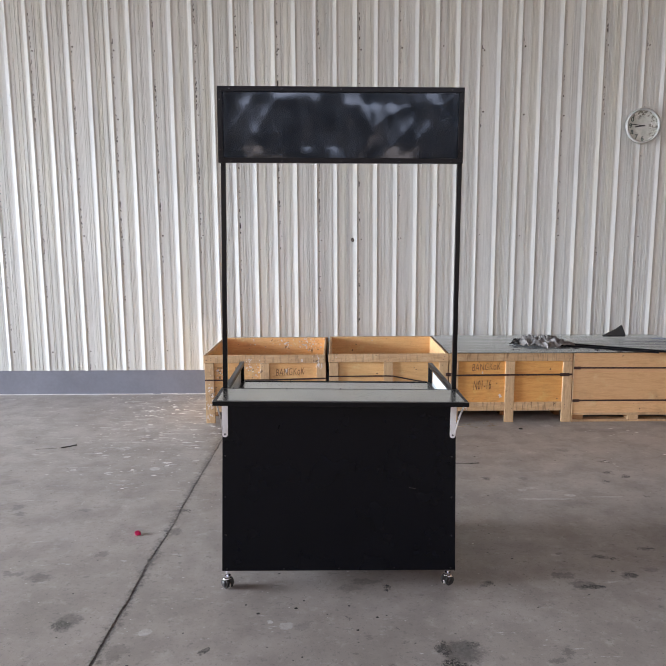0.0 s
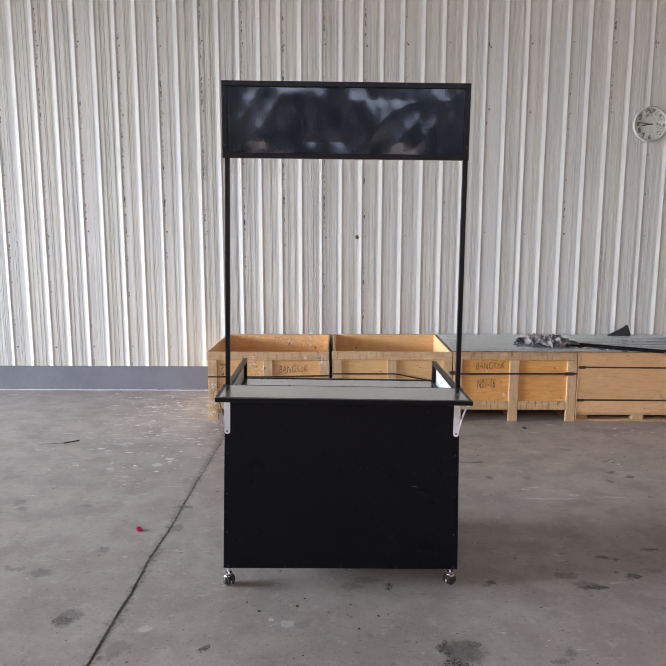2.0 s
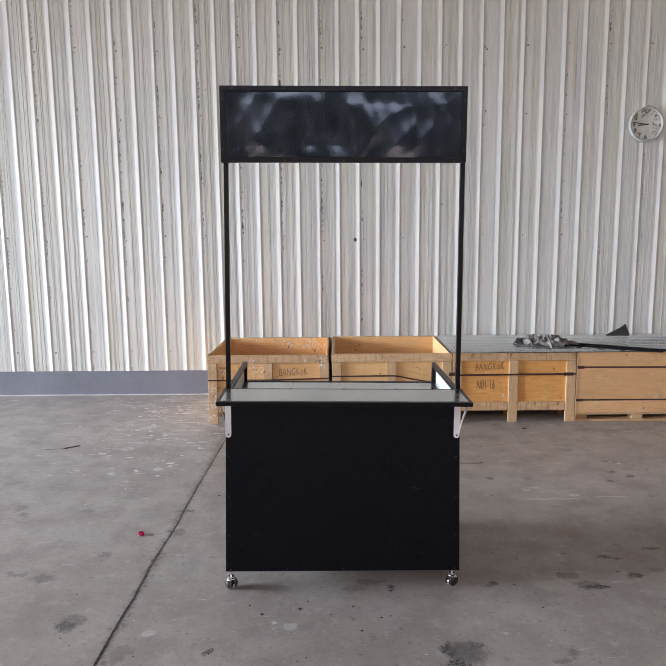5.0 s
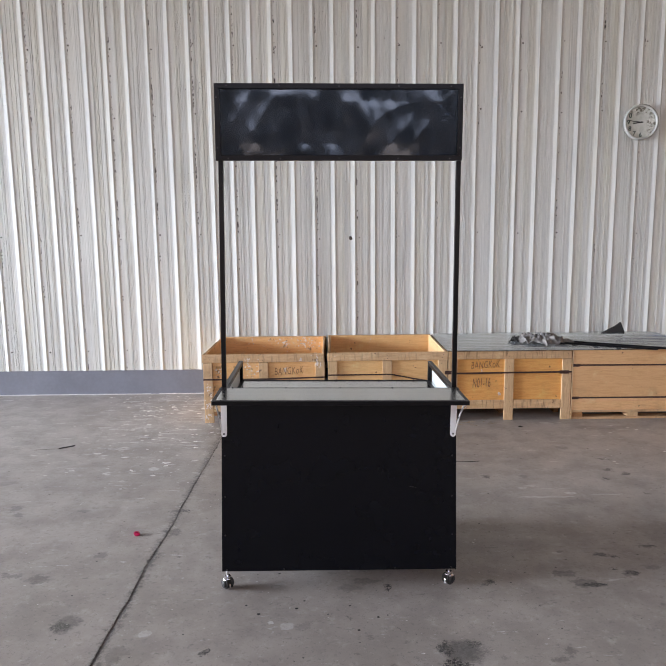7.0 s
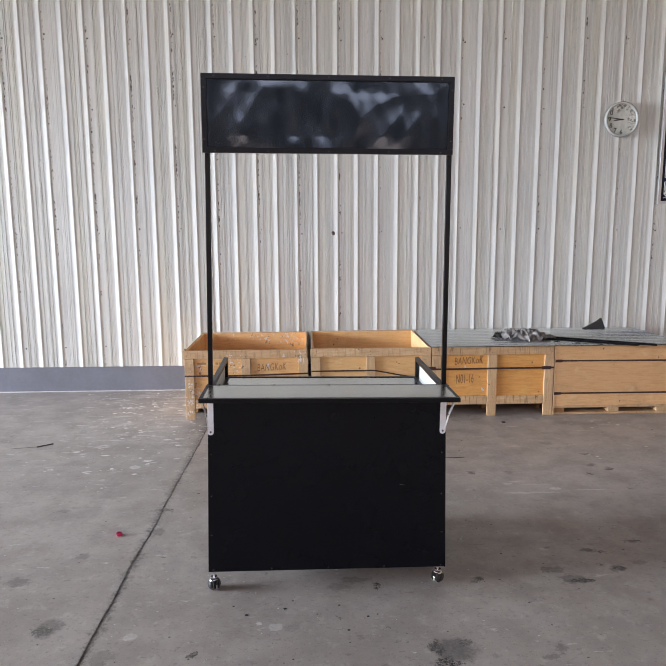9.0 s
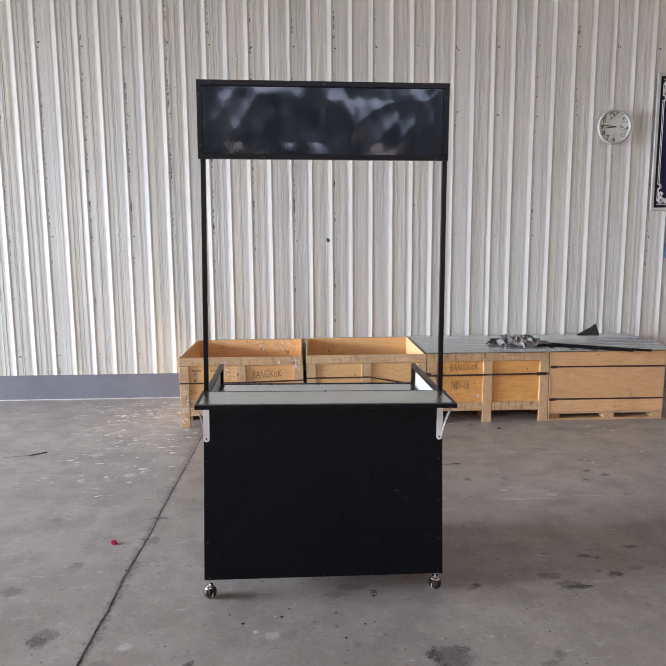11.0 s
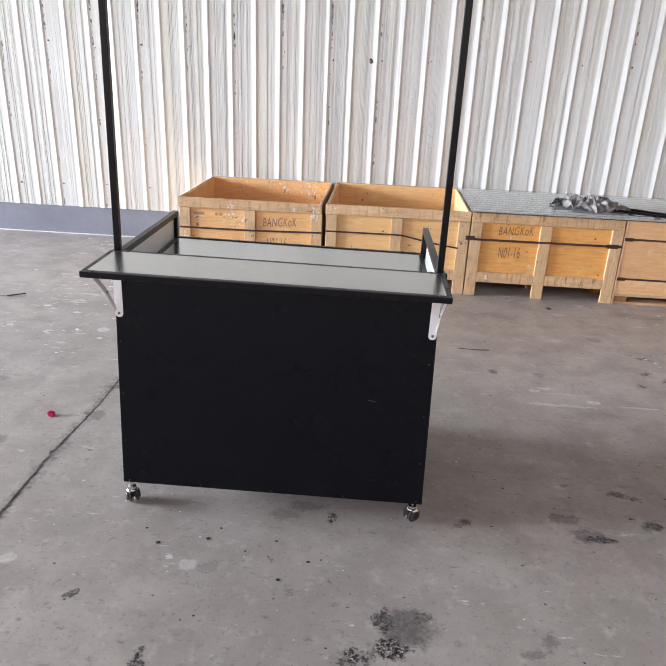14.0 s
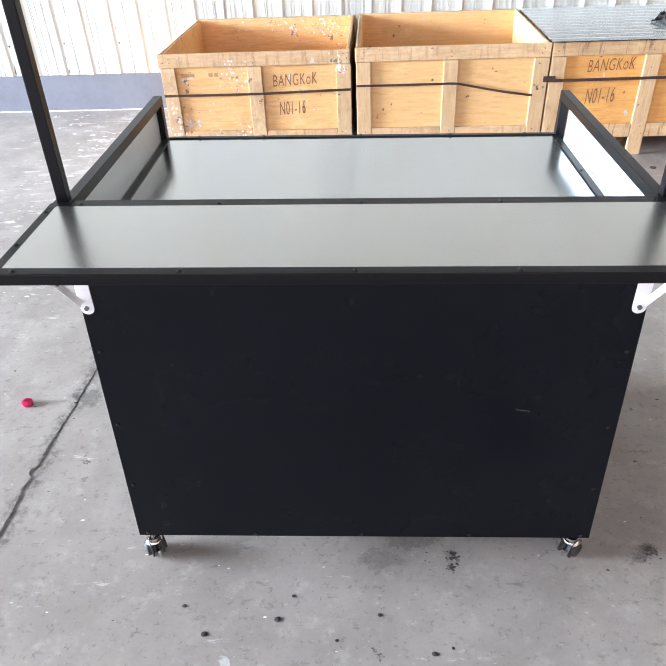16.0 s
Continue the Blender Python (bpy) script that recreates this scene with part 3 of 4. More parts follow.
LEAN = 0.026  # the front sheet stands a little back at its top, and is a little narrower there
front_bm = box_bm(0.0, 0.0, LOW, W, 0.003, TOP - 0.03, 0.0012)
for v in front_bm.verts:
    k = (v.co.z - LOW) / (TOP - 0.03 - LOW)
    v.co = Vector(((-0.006 + v.co.x * 1.012) * (1 - k) + (0.002 + v.co.x * 0.984) * k, v.co.y + LEAN * k, v.co.z + 0.006 * v.co.x * (1 - k)))
front = part("front_panel", front_bm, mottled_black(), cart, "plain satin black sheet")
for x0, x1 in ((-0.0055, 0.002), (W + 0.0025, 0.986 - 0.003)):
    bm = box_bm(x0, 0.004, LOW, x0 + 0.003, D, TOP - 0.11, 0.001)
    for v in bm.verts:
        k = (v.co.z - LOW) / (TOP - 0.03 - LOW)
        v.co.x += (x1 - x0) * k
        if v.co.y < 0.1:
            v.co.y += LEAN * k
    part("side_panel", bm, BLACK, cart)
sheet("back_panel", 0.006, D - 0.003, LOW, W - 0.03, D - 0.0005, WTOP - 0.021, BLACK, cart)
sheet("bottom_panel", 0.004, 0.006, LOW + 0.007, W - 0.004, D - 0.004, LOW + 0.011, BLACK, cart)
screws(front, [(x, 0.0, LOW + 0.009 + 0.006 * x) for x in (0.015, 0.26, 0.5, 0.74, 0.985)] + [(x, LEAN * (z - LOW) / 0.77, z) for x, z in ((0.010, 0.25), (0.011, 0.42), (0.012, 0.6), (0.985, 0.25), (0.980, 0.42), (0.976, 0.6))], (90, 0, 0))
scratch = sheet("scratch", -0.014, 0.0, -0.0006, 0.014, 0.002, 0.0006, STEEL, front, "short bright scratch", 0)
scratch.rotation_euler = (0, radians(9), 0)
scratch.location = (0.81, LEAN * (0.462 - LOW) / 0.769 - 0.0006, 0.462)

# upper frame: rails round the sunken worktop
WT = TOP - 0.11
for x0 in (0.0005, W - T - 0.008):
    sheet("side_rail", x0, 0.03 + T, TOP - T - 0.004, x0 + T, D, TOP - 0.004, TUBE, cart)
    sheet("corner_post", x0, D - T, WT - 0.02, x0 + T, D, TOP - T - 0.0045, TUBE, cart)
    sheet("lower_rail", x0, 0.03 + T, WT - T, x0 + T, D - T - 0.0005, WT, TUBE, cart)
sheet("front_rail", 0.0, 0.03, TOP - T, W, 0.03 + T - 0.0005, TOP, TUBE, cart)
sheet("back_rail", T, D - T, WT - T, W - T, D, WT, TUBE, cart)
for x0 in (0.004, W - 0.006):
    sheet("side_sheet", x0, 0.05, WT, x0 + 0.002, D - T, TOP - T - 0.004, ZINC_SIDE, cart, "galvanised side sheet", 0)
for x0 in (0.012, W - 0.036):
    strip = sheet("edge_strip", x0, 0.052, WT + 0.003, x0 + 0.016, D - T, WT + 0.006, TUBE, cart, "", 0.001)
    screws(strip, [(x0 + 0.006, y, WT + 0.006) for y in (0.2, 0.42, 0.62)])
worktop = sheet("worktop", 0.006, 0.04, WT - 0.001, W - 0.006, D - 0.012, WT + 0.003, ZINC, cart, "galvanised sheet worktop", 0.0005)
lip = sheet("back_lip", 0.02, D - 0.014, WT + 0.001, W - 0.02, D, WT + 0.006, TUBE, cart, "", 0.001)
screws(lip, [(x, D - 0.007, WT + 0.006) for x in (0.1, 0.26, 0.5, 0.72, 0.9)])

# folding front shelf
TS = 0.017  # the shelf tube is thinner than the rest
SH0, SH1, SX0, SX1, SZ = -0.203, 0.026, -0.003, 0.990, 0.893
frame_bm = box_bm(SX0, SH0, SZ - TS, SX1, SH0 + T, SZ, 0.0012)
box_bm(SX0, SH1 - T, SZ - TS, SX1, SH1, SZ, 0.0012, frame_bm)
box_bm(SX0, SH0 + T, SZ - TS, SX0 + T, SH1 - T, SZ, 0.0012, frame_bm)
box_bm(SX1 - T, SH0 + T, SZ - TS, SX1, SH1 - T, SZ, 0.0012, frame_bm)
shelf = part("front_shelf", frame_bm, TUBE, cart, "fold-out shelf with black frame")
sheet("shelf_sheet", SX0 + 0.015, SH0 + 0.017, SZ - 0.004, SX1 - 0.015, SH1 - 0.015, SZ + 0.0005, ZINC_TOP, shelf, "matt galvanised sheet", 0)
screws(shelf, [(x, SH0 + 0.009, SZ) for x in (0.03, 0.255, 0.488, 0.703, 0.95)] + [(x, SH1 - 0.007, SZ) for x in (0.05, 0.272, 0.497, 0.715, 0.95)]
       + [(SX0 + 0.007, -0.01, SZ), (SX1 - 0.007, -0.01, SZ), (SX0 + 0.007, -0.12, SZ), (SX1 - 0.007, -0.12, SZ)])

# folding brackets under the shelf
for x0, s in ((-0.001, 1), (0.989, -1)):
    c = x0 + s * 0.0125
    ring = [(c - 0.0125, SZ - TS - 0.003), (c + 0.0125, SZ - TS - 0.003)]
    ring += [(c + 0.0125 * math.cos(a), 0.694 + 0.0125 * math.sin(a)) for a in [-math.pi * k / 8 for k in range(9)]]
    plate = part("folding_bracket", plate_bm(ring, 0.0195, 0.0225), WHITE, cart, "white enamelled folding shelf bracket")
    part("arm", box_bm(c - 0.011, SH0 + 0.03, SZ - TS - 0.003, c + 0.011, 0.02, SZ - TS - 0.0005, 0.0008), WHITE, plate)
    flange = bmesh.new()
    for a, b in (((0, 0.016, 0.708), (0, -0.045, 0.785)), ((0, -0.042, 0.781), (0, -0.14, SZ - TS - 0.006))):
        p, q = Vector(a), Vector(b)
        m = Matrix.Translation(Vector((x0 + s * 0.004, 0, 0)) + (p + q) / 2) @ (q - p).to_track_quat("Z", "X").to_matrix().to_4x4()
        bmesh.ops.create_cube(flange, size=1, matrix=m @ Matrix.Diagonal((0.0022 if abs((m.to_3x3() @ Vector((1, 0, 0))).x) > 0.5 else 0.014, 0.014 if abs((m.to_3x3() @ Vector((1, 0, 0))).x) > 0.5 else 0.0022, (q - p).length + 0.008, 1)))
    part("brace", flange, WHITE, plate)
    part("rivet", rod_bm((c, 0.0205, 0.695), (c, 0.016, 0.695), 0.0042, 10), STEEL, plate)
    part("rivet", rod_bm((x0 + s * 0.002, -0.044, 0.783), (x0 + s * 0.008, -0.044, 0.783), 0.004, 10), STEEL, plate)

# uprights and header board
PT, PX, PY = 0.0185, 0.003, 0.036
SB, ST = 1.810, 2.101
for x0, x1 in ((PX, 0.034), (W - 0.012 - PT, 0.955)):
    bm = bmesh.new()
    box_bm(x0, PY, TOP + 0.0005, x0 + PT, PY + PT, SB + 0.05, 0.0016, bm)
    for v in bm.verts:
        v.co.x += (0.004 if x0 < 0.5 else -0.012) * (v.co.z - TOP) / (SB - TOP)
    part("upright", bm, TUBE, cart)
    part("weld_plate", box_bm(x0 - 0.006, PY - 0.004, TOP, x0 + PT + 0.006, PY + PT + 0.004, TOP + 0.003, 0.0008), TUBE, cart)

HX0, HX1, HY = 0.002, 0.972, 0.004
head = box_bm(HX0, HY, ST - T, HX1, HY + T, ST, 0.0014)
box_bm(HX0, HY, SB, HX1, HY + T, SB + T, 0.0014, head)
box_bm(HX0, HY, SB + T, HX0 + T, HY + T, ST - T, 0.0014, head)
box_bm(HX1 - T, HY, SB + T, HX1, HY + T, ST - T, 0.0014, head)
header = part("header_board", head, TUBE, cart, "long header board in a black tube frame")


def buckled(x0, x1, z0, z1, y, nx=150, nz=50):
    bm = bmesh.new()
    grid = []
    for i in range(nx + 1):
        u = i / nx
        for j in range(nz + 1):
            v = j / nz
            edge = min(1, min(u, 1 - u) * 14, min(v, 1 - v) * 5)
            d = 0.0030 * noise.noise((u * 6.5 + 3.1 + v * 0.7, v * 1.5, 0.3)) + 0.0022 * (abs(noise.noise((u * 9 - v * 1.2, v * 1.4, 4.2))) - 0.25) + 0.0009 * noise.noise((u * 22 + v * 2, v * 2.2, 2.2)) + 0.0003 * noise.noise((u * 46, v * 3, 5))
            # a pinched crease by the middle, narrow half way up and spread at its ends
            spread = 0.022 + 0.06 * abs(2 * v - 1) ** 1.5
            d += 0.0022 * math.exp(-((u - 0.465) / spread) ** 2) + 0.0007 * math.exp(-((u - 0.475) / 0.009) ** 2)
            # drawn in at each screw of the long edges
            pinch = sum(k * math.exp(-((u - c) / 0.045) ** 2) * (abs(2 * v - 1) ** 3) for c, k in ((0.05, -0.002), (0.26, 0.001), (0.5, -0.0009), (0.74, 0.0011), (0.95, -0.002)))
            grid.append(bm.verts.new((x0 + (x1 - x0) * u, y + max(-0.008, min(0.008, d * edge + pinch * (1 if edge > 0 else 0))), z0 + (z1 - z0) * v)))
    for i in range(nx):
        for j in range(nz):
            a = i * (nz + 1) + j
            bm.faces.new((grid[a], grid[a + nz + 1], grid[a + nz + 2], grid[a + 1]))
    return bm


part("header_sheet", buckled(HX0 + 0.012, HX1 - 0.012, SB + 0.012, ST - 0.012, HY + 0.0095), FILM, header, "glossy buckled black sheet", True)
part("backing", box_bm(HX0 + 0.012, HY + 0.0185, SB + 0.012, HX1 - 0.012, HY + 0.0198, ST - 0.012), BLACK, header)
screws(header, [(HX0 + (HX1 - HX0) * u, HY, z) for u in (0.05, 0.26, 0.5, 0.74, 0.95) for z in (SB + 0.008, ST - 0.009)]
       + [(x, HY, z) for x in (HX0 + 0.008, HX1 - 0.008) for z in (1.86, 2.05)], (90, 0, 0))
header.matrix_basis = pose(0, 0, SB) @ pose(0, 0, 0, 0, -0.45, 0) @ pose(0, 0, -SB)


# casters
def caster(x, y, drop, turn):
    """Ball caster: chrome hood over two black wheels, on a stem."""
    z = LOW - drop
    bm = bmesh.new()
    bmesh.ops.create_uvsphere(bm, u_segments=24, v_segments=16, radius=0.0275)
    for v in bm.verts:
        v.co.x *= 0.86
    cut = [v for v in bm.verts if v.co.z < 0.007 - 0.5 * v.co.y]
    bmesh.ops.delete(bm, geom=cut, context="VERTS")
    bmesh.ops.solidify(bm, geom=bm.faces[:], thickness=0.0016)
    hood = part("caster", bm, CHROME, cart, "chrome ball caster with black wheels", True)
    hood.location, hood.rotation_euler = (x, y, 0.0275 + z), (0, 0, radians(turn))
    for s in (-1, 1):
        w = rod_bm((s * 0.003, 0, -0.002), (s * 0.0225, 0, -0.002), 0.0252, 28)
        bmesh.ops.bevel(w, geom=[e for e in w.edges if abs(e.verts[0].co.x - e.verts[1].co.x) < 1e-5], offset=0.008, segments=4, affect="EDGES")
        wheel = part("wheel", w, RUBBER, hood, "", True)
    part("axle_plate", box_bm(-0.0035, -0.024, -0.022, 0.0035, 0.0272, 0.0, 0.001), CHROME, hood)
    up = LOW - (0.0275 + z)
    part("collar", rod_bm((0, 0, 0.024), (0, 0, 0.031), 0.0135, 20), CHROME, hood)
    part("stem", rod_bm((0, 0, 0.02), (0, 0, up + 0.004), 0.006, 12), CHROME, hood)
    return hood


caster(0.014, 0.022, LOW, 35)
caster(W - 0.022, 0.022, LOW - 0.0155, -50)
caster(0.02, D - 0.03, LOW, 30)
caster(W - 0.02, D - 0.03, LOW - 0.0155, 110)


# ---------------------------------------------------------------- crates
CY, CH = 5.69, 0.577


def writing(words, x, y, z, size, narrow, parent, shear=0.2, turn=-3):
    cu = bpy.data.curves.new("marking", "FONT")
    cu.body, cu.size, cu.shear, cu.extrude = words, size, shear, 0.0004
    cu.space_character, cu.offset = 1.1, -0.0006
    cu.materials.append(INK)
    ob = new("marking", cu)
    ob.parent = parent
    ob.location, ob.rotation_euler, ob.scale = (x, y, z), (radians(90), radians(turn), 0), (narrow, 1, 1)
    return tagged(ob, "handwritten brown marker lettering")


nail_mesh = mesh_of("nail", rod_bm((0, 0.002, 0), (0, -0.0012, 0), 0.003, 8), RUST)


def crate(x, w, h, ply, batten, label, depth=0.95, y=CY):
    c = thing("wooden_crate", pose(x, y, 0), label, "crate", "wooden crates along the wall")
    t, b = 0.018, 0.075
    up = UP_SPLASHED if batten is BATTEN_SPLASHED else BATTEN_UP
    for y0 in (t, depth - t - 0.012):
        part("panel", box_bm(0.014, y0, 0.1, w - 0.014, y0 + 0.012, h - 0.004, 0.001), ply, c)
    for x0 in (0.0, w - 0.03):
        # sides take the paler ply, painting in the light that falls on them
        part("side_panel", box_bm(x0 + 0.009, t + 0.012, 0.1, x0 + 0.021, depth - t - 0.012, h - 0.004, 0.001), ply if batten is BATTEN_SPLASHED else PLY_PALE_OR_LIT, c)
    part("bottom_panel", box_bm(0.02, t + 0.013, 0.1, w - 0.02, depth - t - 0.013, 0.115), ply, c)
    posts = (0.0, w / 2 - b / 2 - 0.004, w - b)
    j = random.Random(int(x * 100) + 77)
    for y0, y1 in ((0, t - 0.0005), (depth - t + 0.0005, depth)):
        part("top_batten", box_bm(-j.uniform(0, 0.006), y0, h - 0.067, w + j.uniform(-0.004, 0.004), y1, h, 0.003), batten, c)
        for k, p in enumerate(posts):
            part("post", box_bm(p, y0, 0.0, p + b, y1, h - 0.0685, 0.003), up, c)
        for p, q in zip(posts, posts[1:]):
            part("bottom_batten", box_bm(p + b + 0.0015, y0 + j.uniform(0, 0.002), 0.097 + j.uniform(-0.004, 0.004), q - 0.0015, y1, 0.168 + j.uniform(-0.005, 0.004), 0.003), batten, c)
    # set-back dark runners, added to block light and keep the gap below dark
    for p in posts:
        part("skid", box_bm(p + 0.016, t + 0.2, 0.0, p + b - 0.016, depth - t - 0.03, 0.098, 0.003), DARK_BLOCK_SKID, c)
    for p in posts:
        for z in (h - 0.045, h - 0.022, 0.12, 0.15):
            s = part("nail", nail_mesh, None, c)
            s.location = (p + b / 2 + j.uniform(-0.022, 0.022), 0.0005, z + j.uniform(-0.006, 0.006))
    for x0, x1 in ((-0.009, 0.0085), (w - 0.0085 - 0.012, w - 0.0065)):
        for y0 in (0.019, depth / 2 - 0.04, depth - 0.1):
            part("side_post", box_bm(max(0, x0), y0, 0.1, x1, y0 + b, h - 0.0685, 0.002), up, c)
        part("side_batten", box_bm(max(0, x0), t + 0.001, h - 0.067, x1, depth - t - 0.001, h - 0.001, 0.002), batten, c)
    return c


def band(c, points, width=0.016, y=-0.003):
    """A strap along the crate's front through (x, z) points, with its own thickness."""
    bm = bmesh.new()
    rows = []
    for x, z in points:
        rows.append([bm.verts.new((x, yy, z + dz)) for yy, dz in ((y, -width / 2), (y, width / 2), (y + 0.0022, width / 2), (y + 0.0022, -width / 2))])
    for a, b in zip(rows, rows[1:]):
        for k in range(4):
            bm.faces.new((a[k], b[k], b[(k + 1) % 4], a[(k + 1) % 4]))
    bm.faces.new(rows[0])
    bm.faces.new(rows[-1][::-1])
    bmesh.ops.recalc_face_normals(bm, faces=bm.faces[:])
    return part("strap", bm, STRAP, c, "dark brown packing strap")


c1 = crate(-0.622, 0.985, 0.568, PLY_SPLASHED, BATTEN_SPLASHED, "open orange plywood crate with battens, splashed white, marked BANGKOK")
band(c1, [(0, 0.362), (0.5, 0.363), (0.985, 0.375)], 0.012)
writing("BANGKoK", 0.575, 0.0172, 0.392, 0.085, 0.56, c1)
writing("N01-16", 0.60, 0.0172, 0.245, 0.10, 0.42, c1)
for k, (x, w) in enumerate(((0.10, 0.07), (0.245, 0.022), (0.275, 0.02))):
    part("faded_marking", box_bm(x, 0.0166, 0.45, x + w, 0.0178, 0.468), FADED, c1, "faded unreadable marker strokes")
c2 = crate(0.39, 0.966, 0.573, PLY_LIGHT, BATTEN, "open orange plywood crate with pale battens and a loose strap")
band(c2, [(0, 0.390), (0.48, 0.392), (0.52, 0.390), (0.68, 0.358), (0.77, 0.342), (0.87, 0.328), (0.90, 0.324)], 0.011)
c3 = crate(1.364, 0.998, 0.575, PLY, BATTEN_STAINED, "orange plywood crate with battens under metal sheets, marked BANGKOK")
band(c3, [(0, 0.393), (0.5, 0.396), (0.998, 0.398)], 0.014)
part("strap_clip", box_bm(0.90, -0.006, 0.384, 0.975, -0.001, 0.41, 0.001), STRAP, c3)
part("strap_clip", box_bm(-0.03, -0.006, 0.388, 0.03, -0.001, 0.416, 0.001), STRAP, c3)
writing("BANGKoK", 0.185, 0.0172, 0.425, 0.085, 0.56, c3)
writing("N01-16", 0.20, 0.0172, 0.268, 0.11, 0.40, c3)


def splash(c, spots, seed):
    """Dried plaster flung on the boards: a swarm of thin ragged pads round each (x, y, z, reach, count)."""
    r = random.Random(seed)
    bm = bmesh.new()
    for x, y, z, reach, count in spots:
        for _ in range(count):
            a, d = r.uniform(0, 6.28), reach * r.random() ** 0.8
            px, pz, size = x + d * math.cos(a), z + d * math.sin(a), r.uniform(0.003, 0.0095) * (1.25 - d / reach * 0.5)
            n, lean = 9, r.uniform(-0.7, 0.7)
            ring = [(r.uniform(0.55, 1.15) * size * math.cos(6.28 * k / n), r.uniform(0.55, 1.3) * size * math.sin(6.28 * k / n)) for k in range(n)]
            low = [bm.verts.new((px + p + lean * q, y, pz + q)) for p, q in ring]
            top = [bm.verts.new((px + (p + lean * q) * 0.72, y - 0.0008, pz + q * 0.72)) for p, q in ring]
            bm.faces.new(top)
            for k in range(n):
                bm.faces.new((low[k], low[(k + 1) % n], top[(k + 1) % n], top[k]))
    bmesh.ops.recalc_face_normals(bm, faces=bm.faces[:])
    return tagged(part("plaster_splash", bm, SPLASH, c), "dried pale plaster splashes", kind="stuff")


FACE, INNER = 0.0178, 0.9195
splash(c1, ((0.13, FACE, 0.215, 0.05, 26), (0.12, FACE, 0.43, 0.03, 8), (0.36, FACE, 0.44, 0.05, 9), (0.41, FACE, 0.40, 0.03, 4), (0.66, FACE, 0.44, 0.022, 9),
            (0.03, -0.0002, 0.15, 0.035, 14), (0.035, -0.0002, 0.06, 0.03, 9), (0.04, -0.0002, 0.30, 0.03, 7), (0.36, -0.0002, 0.53, 0.025, 5), (0.79, -0.0002, 0.525, 0.016, 5),
            (0.80, INNER, 0.49, 0.075, 14), (0.62, INNER, 0.52, 0.05, 5), (0.93, INNER, 0.48, 0.03, 5), (0.30, INNER, 0.51, 0.06, 5), (0.74, INNER, 0.54, 0.05, 5)), 5)
splash(c2, ((0.06, -0.0002, 0.535, 0.012, 3), (0.40, INNER, 0.52, 0.03, 2)), 8)
splash(c3, ((0.425, FACE, 0.212, 0.02, 10), (0.275, FACE, 0.405, 0.012, 3), (0.135, 0.0004, 0.128, 0.022, 10)), 9)

# boarded crate on skids
c4 = thing("wooden_crate", pose(2.378, CY, 0), "boarded plywood crate on pallet skids with two dark straps", "crate", "wooden crates along the wall")
w4 = 0.95
for z0, z1 in ((0.076, 0.178), (0.18, 0.452), (0.454, 0.574)):
    part("panel", box_bm(0, 0, z0, w4, 0.015, z1, 0.001), PLY_PALE_OR_LIT, c4)
    part("panel", box_bm(0, 0.935, z0, w4, 0.95, z1, 0.001), PLY_PALE_OR_LIT, c4)
    part("side_panel", box_bm(0, 0.0155, z0, 0.015, 0.9345, z1, 0.001), PLY_PALE_OR_LIT, c4)
    part("side_panel", box_bm(w4 - 0.015, 0.0155, z0, w4, 0.9345, z1, 0.001), PLY_PALE_OR_LIT, c4)
for y0 in (0.004, 0.43, 0.855):
    part("skid_board", box_bm(0, y0, 0.0, w4, y0 + 0.09, 0.018, 0.002), BATTEN, c4)
    part("skid_board", box_bm(0, y0, 0.056, w4, y0 + 0.09, 0.0755, 0.002), BATTEN, c4)
    for x0 in (0.0, 0.455, w4 - 0.09):
        part("block", box_bm(x0, y0 + 0.001, 0.0185, x0 + 0.09, y0 + 0.089, 0.0555, 0.003), DARK_BLOCK_SKID if x0 == 0.0 else BATTEN_UP, c4)
part("corner_strip", box_bm(-0.009, -0.003, 0.0, -0.001, 0.016, 0.574, 0.001), BATTEN_UP, c4, "pale raw edge strip")
band(c4, [(0, 0.452), (w4, 0.447)], 0.013)
band(c4, [(0, 0.181), (w4, 0.179)], 0.013)
for z in (0.440, 0.169):
    part("strap_clip", box_bm(-0.006, -0.007, z, 0.05, -0.002, z + 0.022, 0.001), STRAP, c4)

# ---------------------------------------------------------------- on the crates
SHEET_Z = 0.5805
sheets = bmesh.new()
prof = [(0.0, 0.0)]
y = 0.012
while y < 0.9:
    prof += [(y, 0), (y + 0.012, 0.0075), (y + 0.03, 0.0075), (y + 0.042, 0)]
    y += 0.0815
prof.append((0.965, 0))
cols = [[sheets.verts.new((x, py, pz + o)) for x, o in ((0, 0), (2.09, 0), (2.09, -0.002), (0, -0.002))] for py, pz in prof]
for a, b in zip(cols, cols[1:]):
    for k in range(4):
        sheets.faces.new((a[k], b[k], b[(k + 1) % 4], a[(k + 1) % 4]))
bmesh.ops.recalc_face_normals(sheets, faces=sheets.faces[:])
SHEETING = paint("coated_roof_sheet", (0.66, 0.69, 0.68), 0.2, 0.75, vary=0.06, scale=2, bump=0)
stack = thing("roofing_sheets", pose(1.352, CY - 0.012, SHEET_Z), "stack of grey ribbed metal sheets lying on crates", "metal sheet")
part("sheet", sheets, SHEETING, stack)
part("sheet_edge", box_bm(0.004, 0.002, -0.0045, 2.09, 0.96, -0.0025), TUBE, stack)

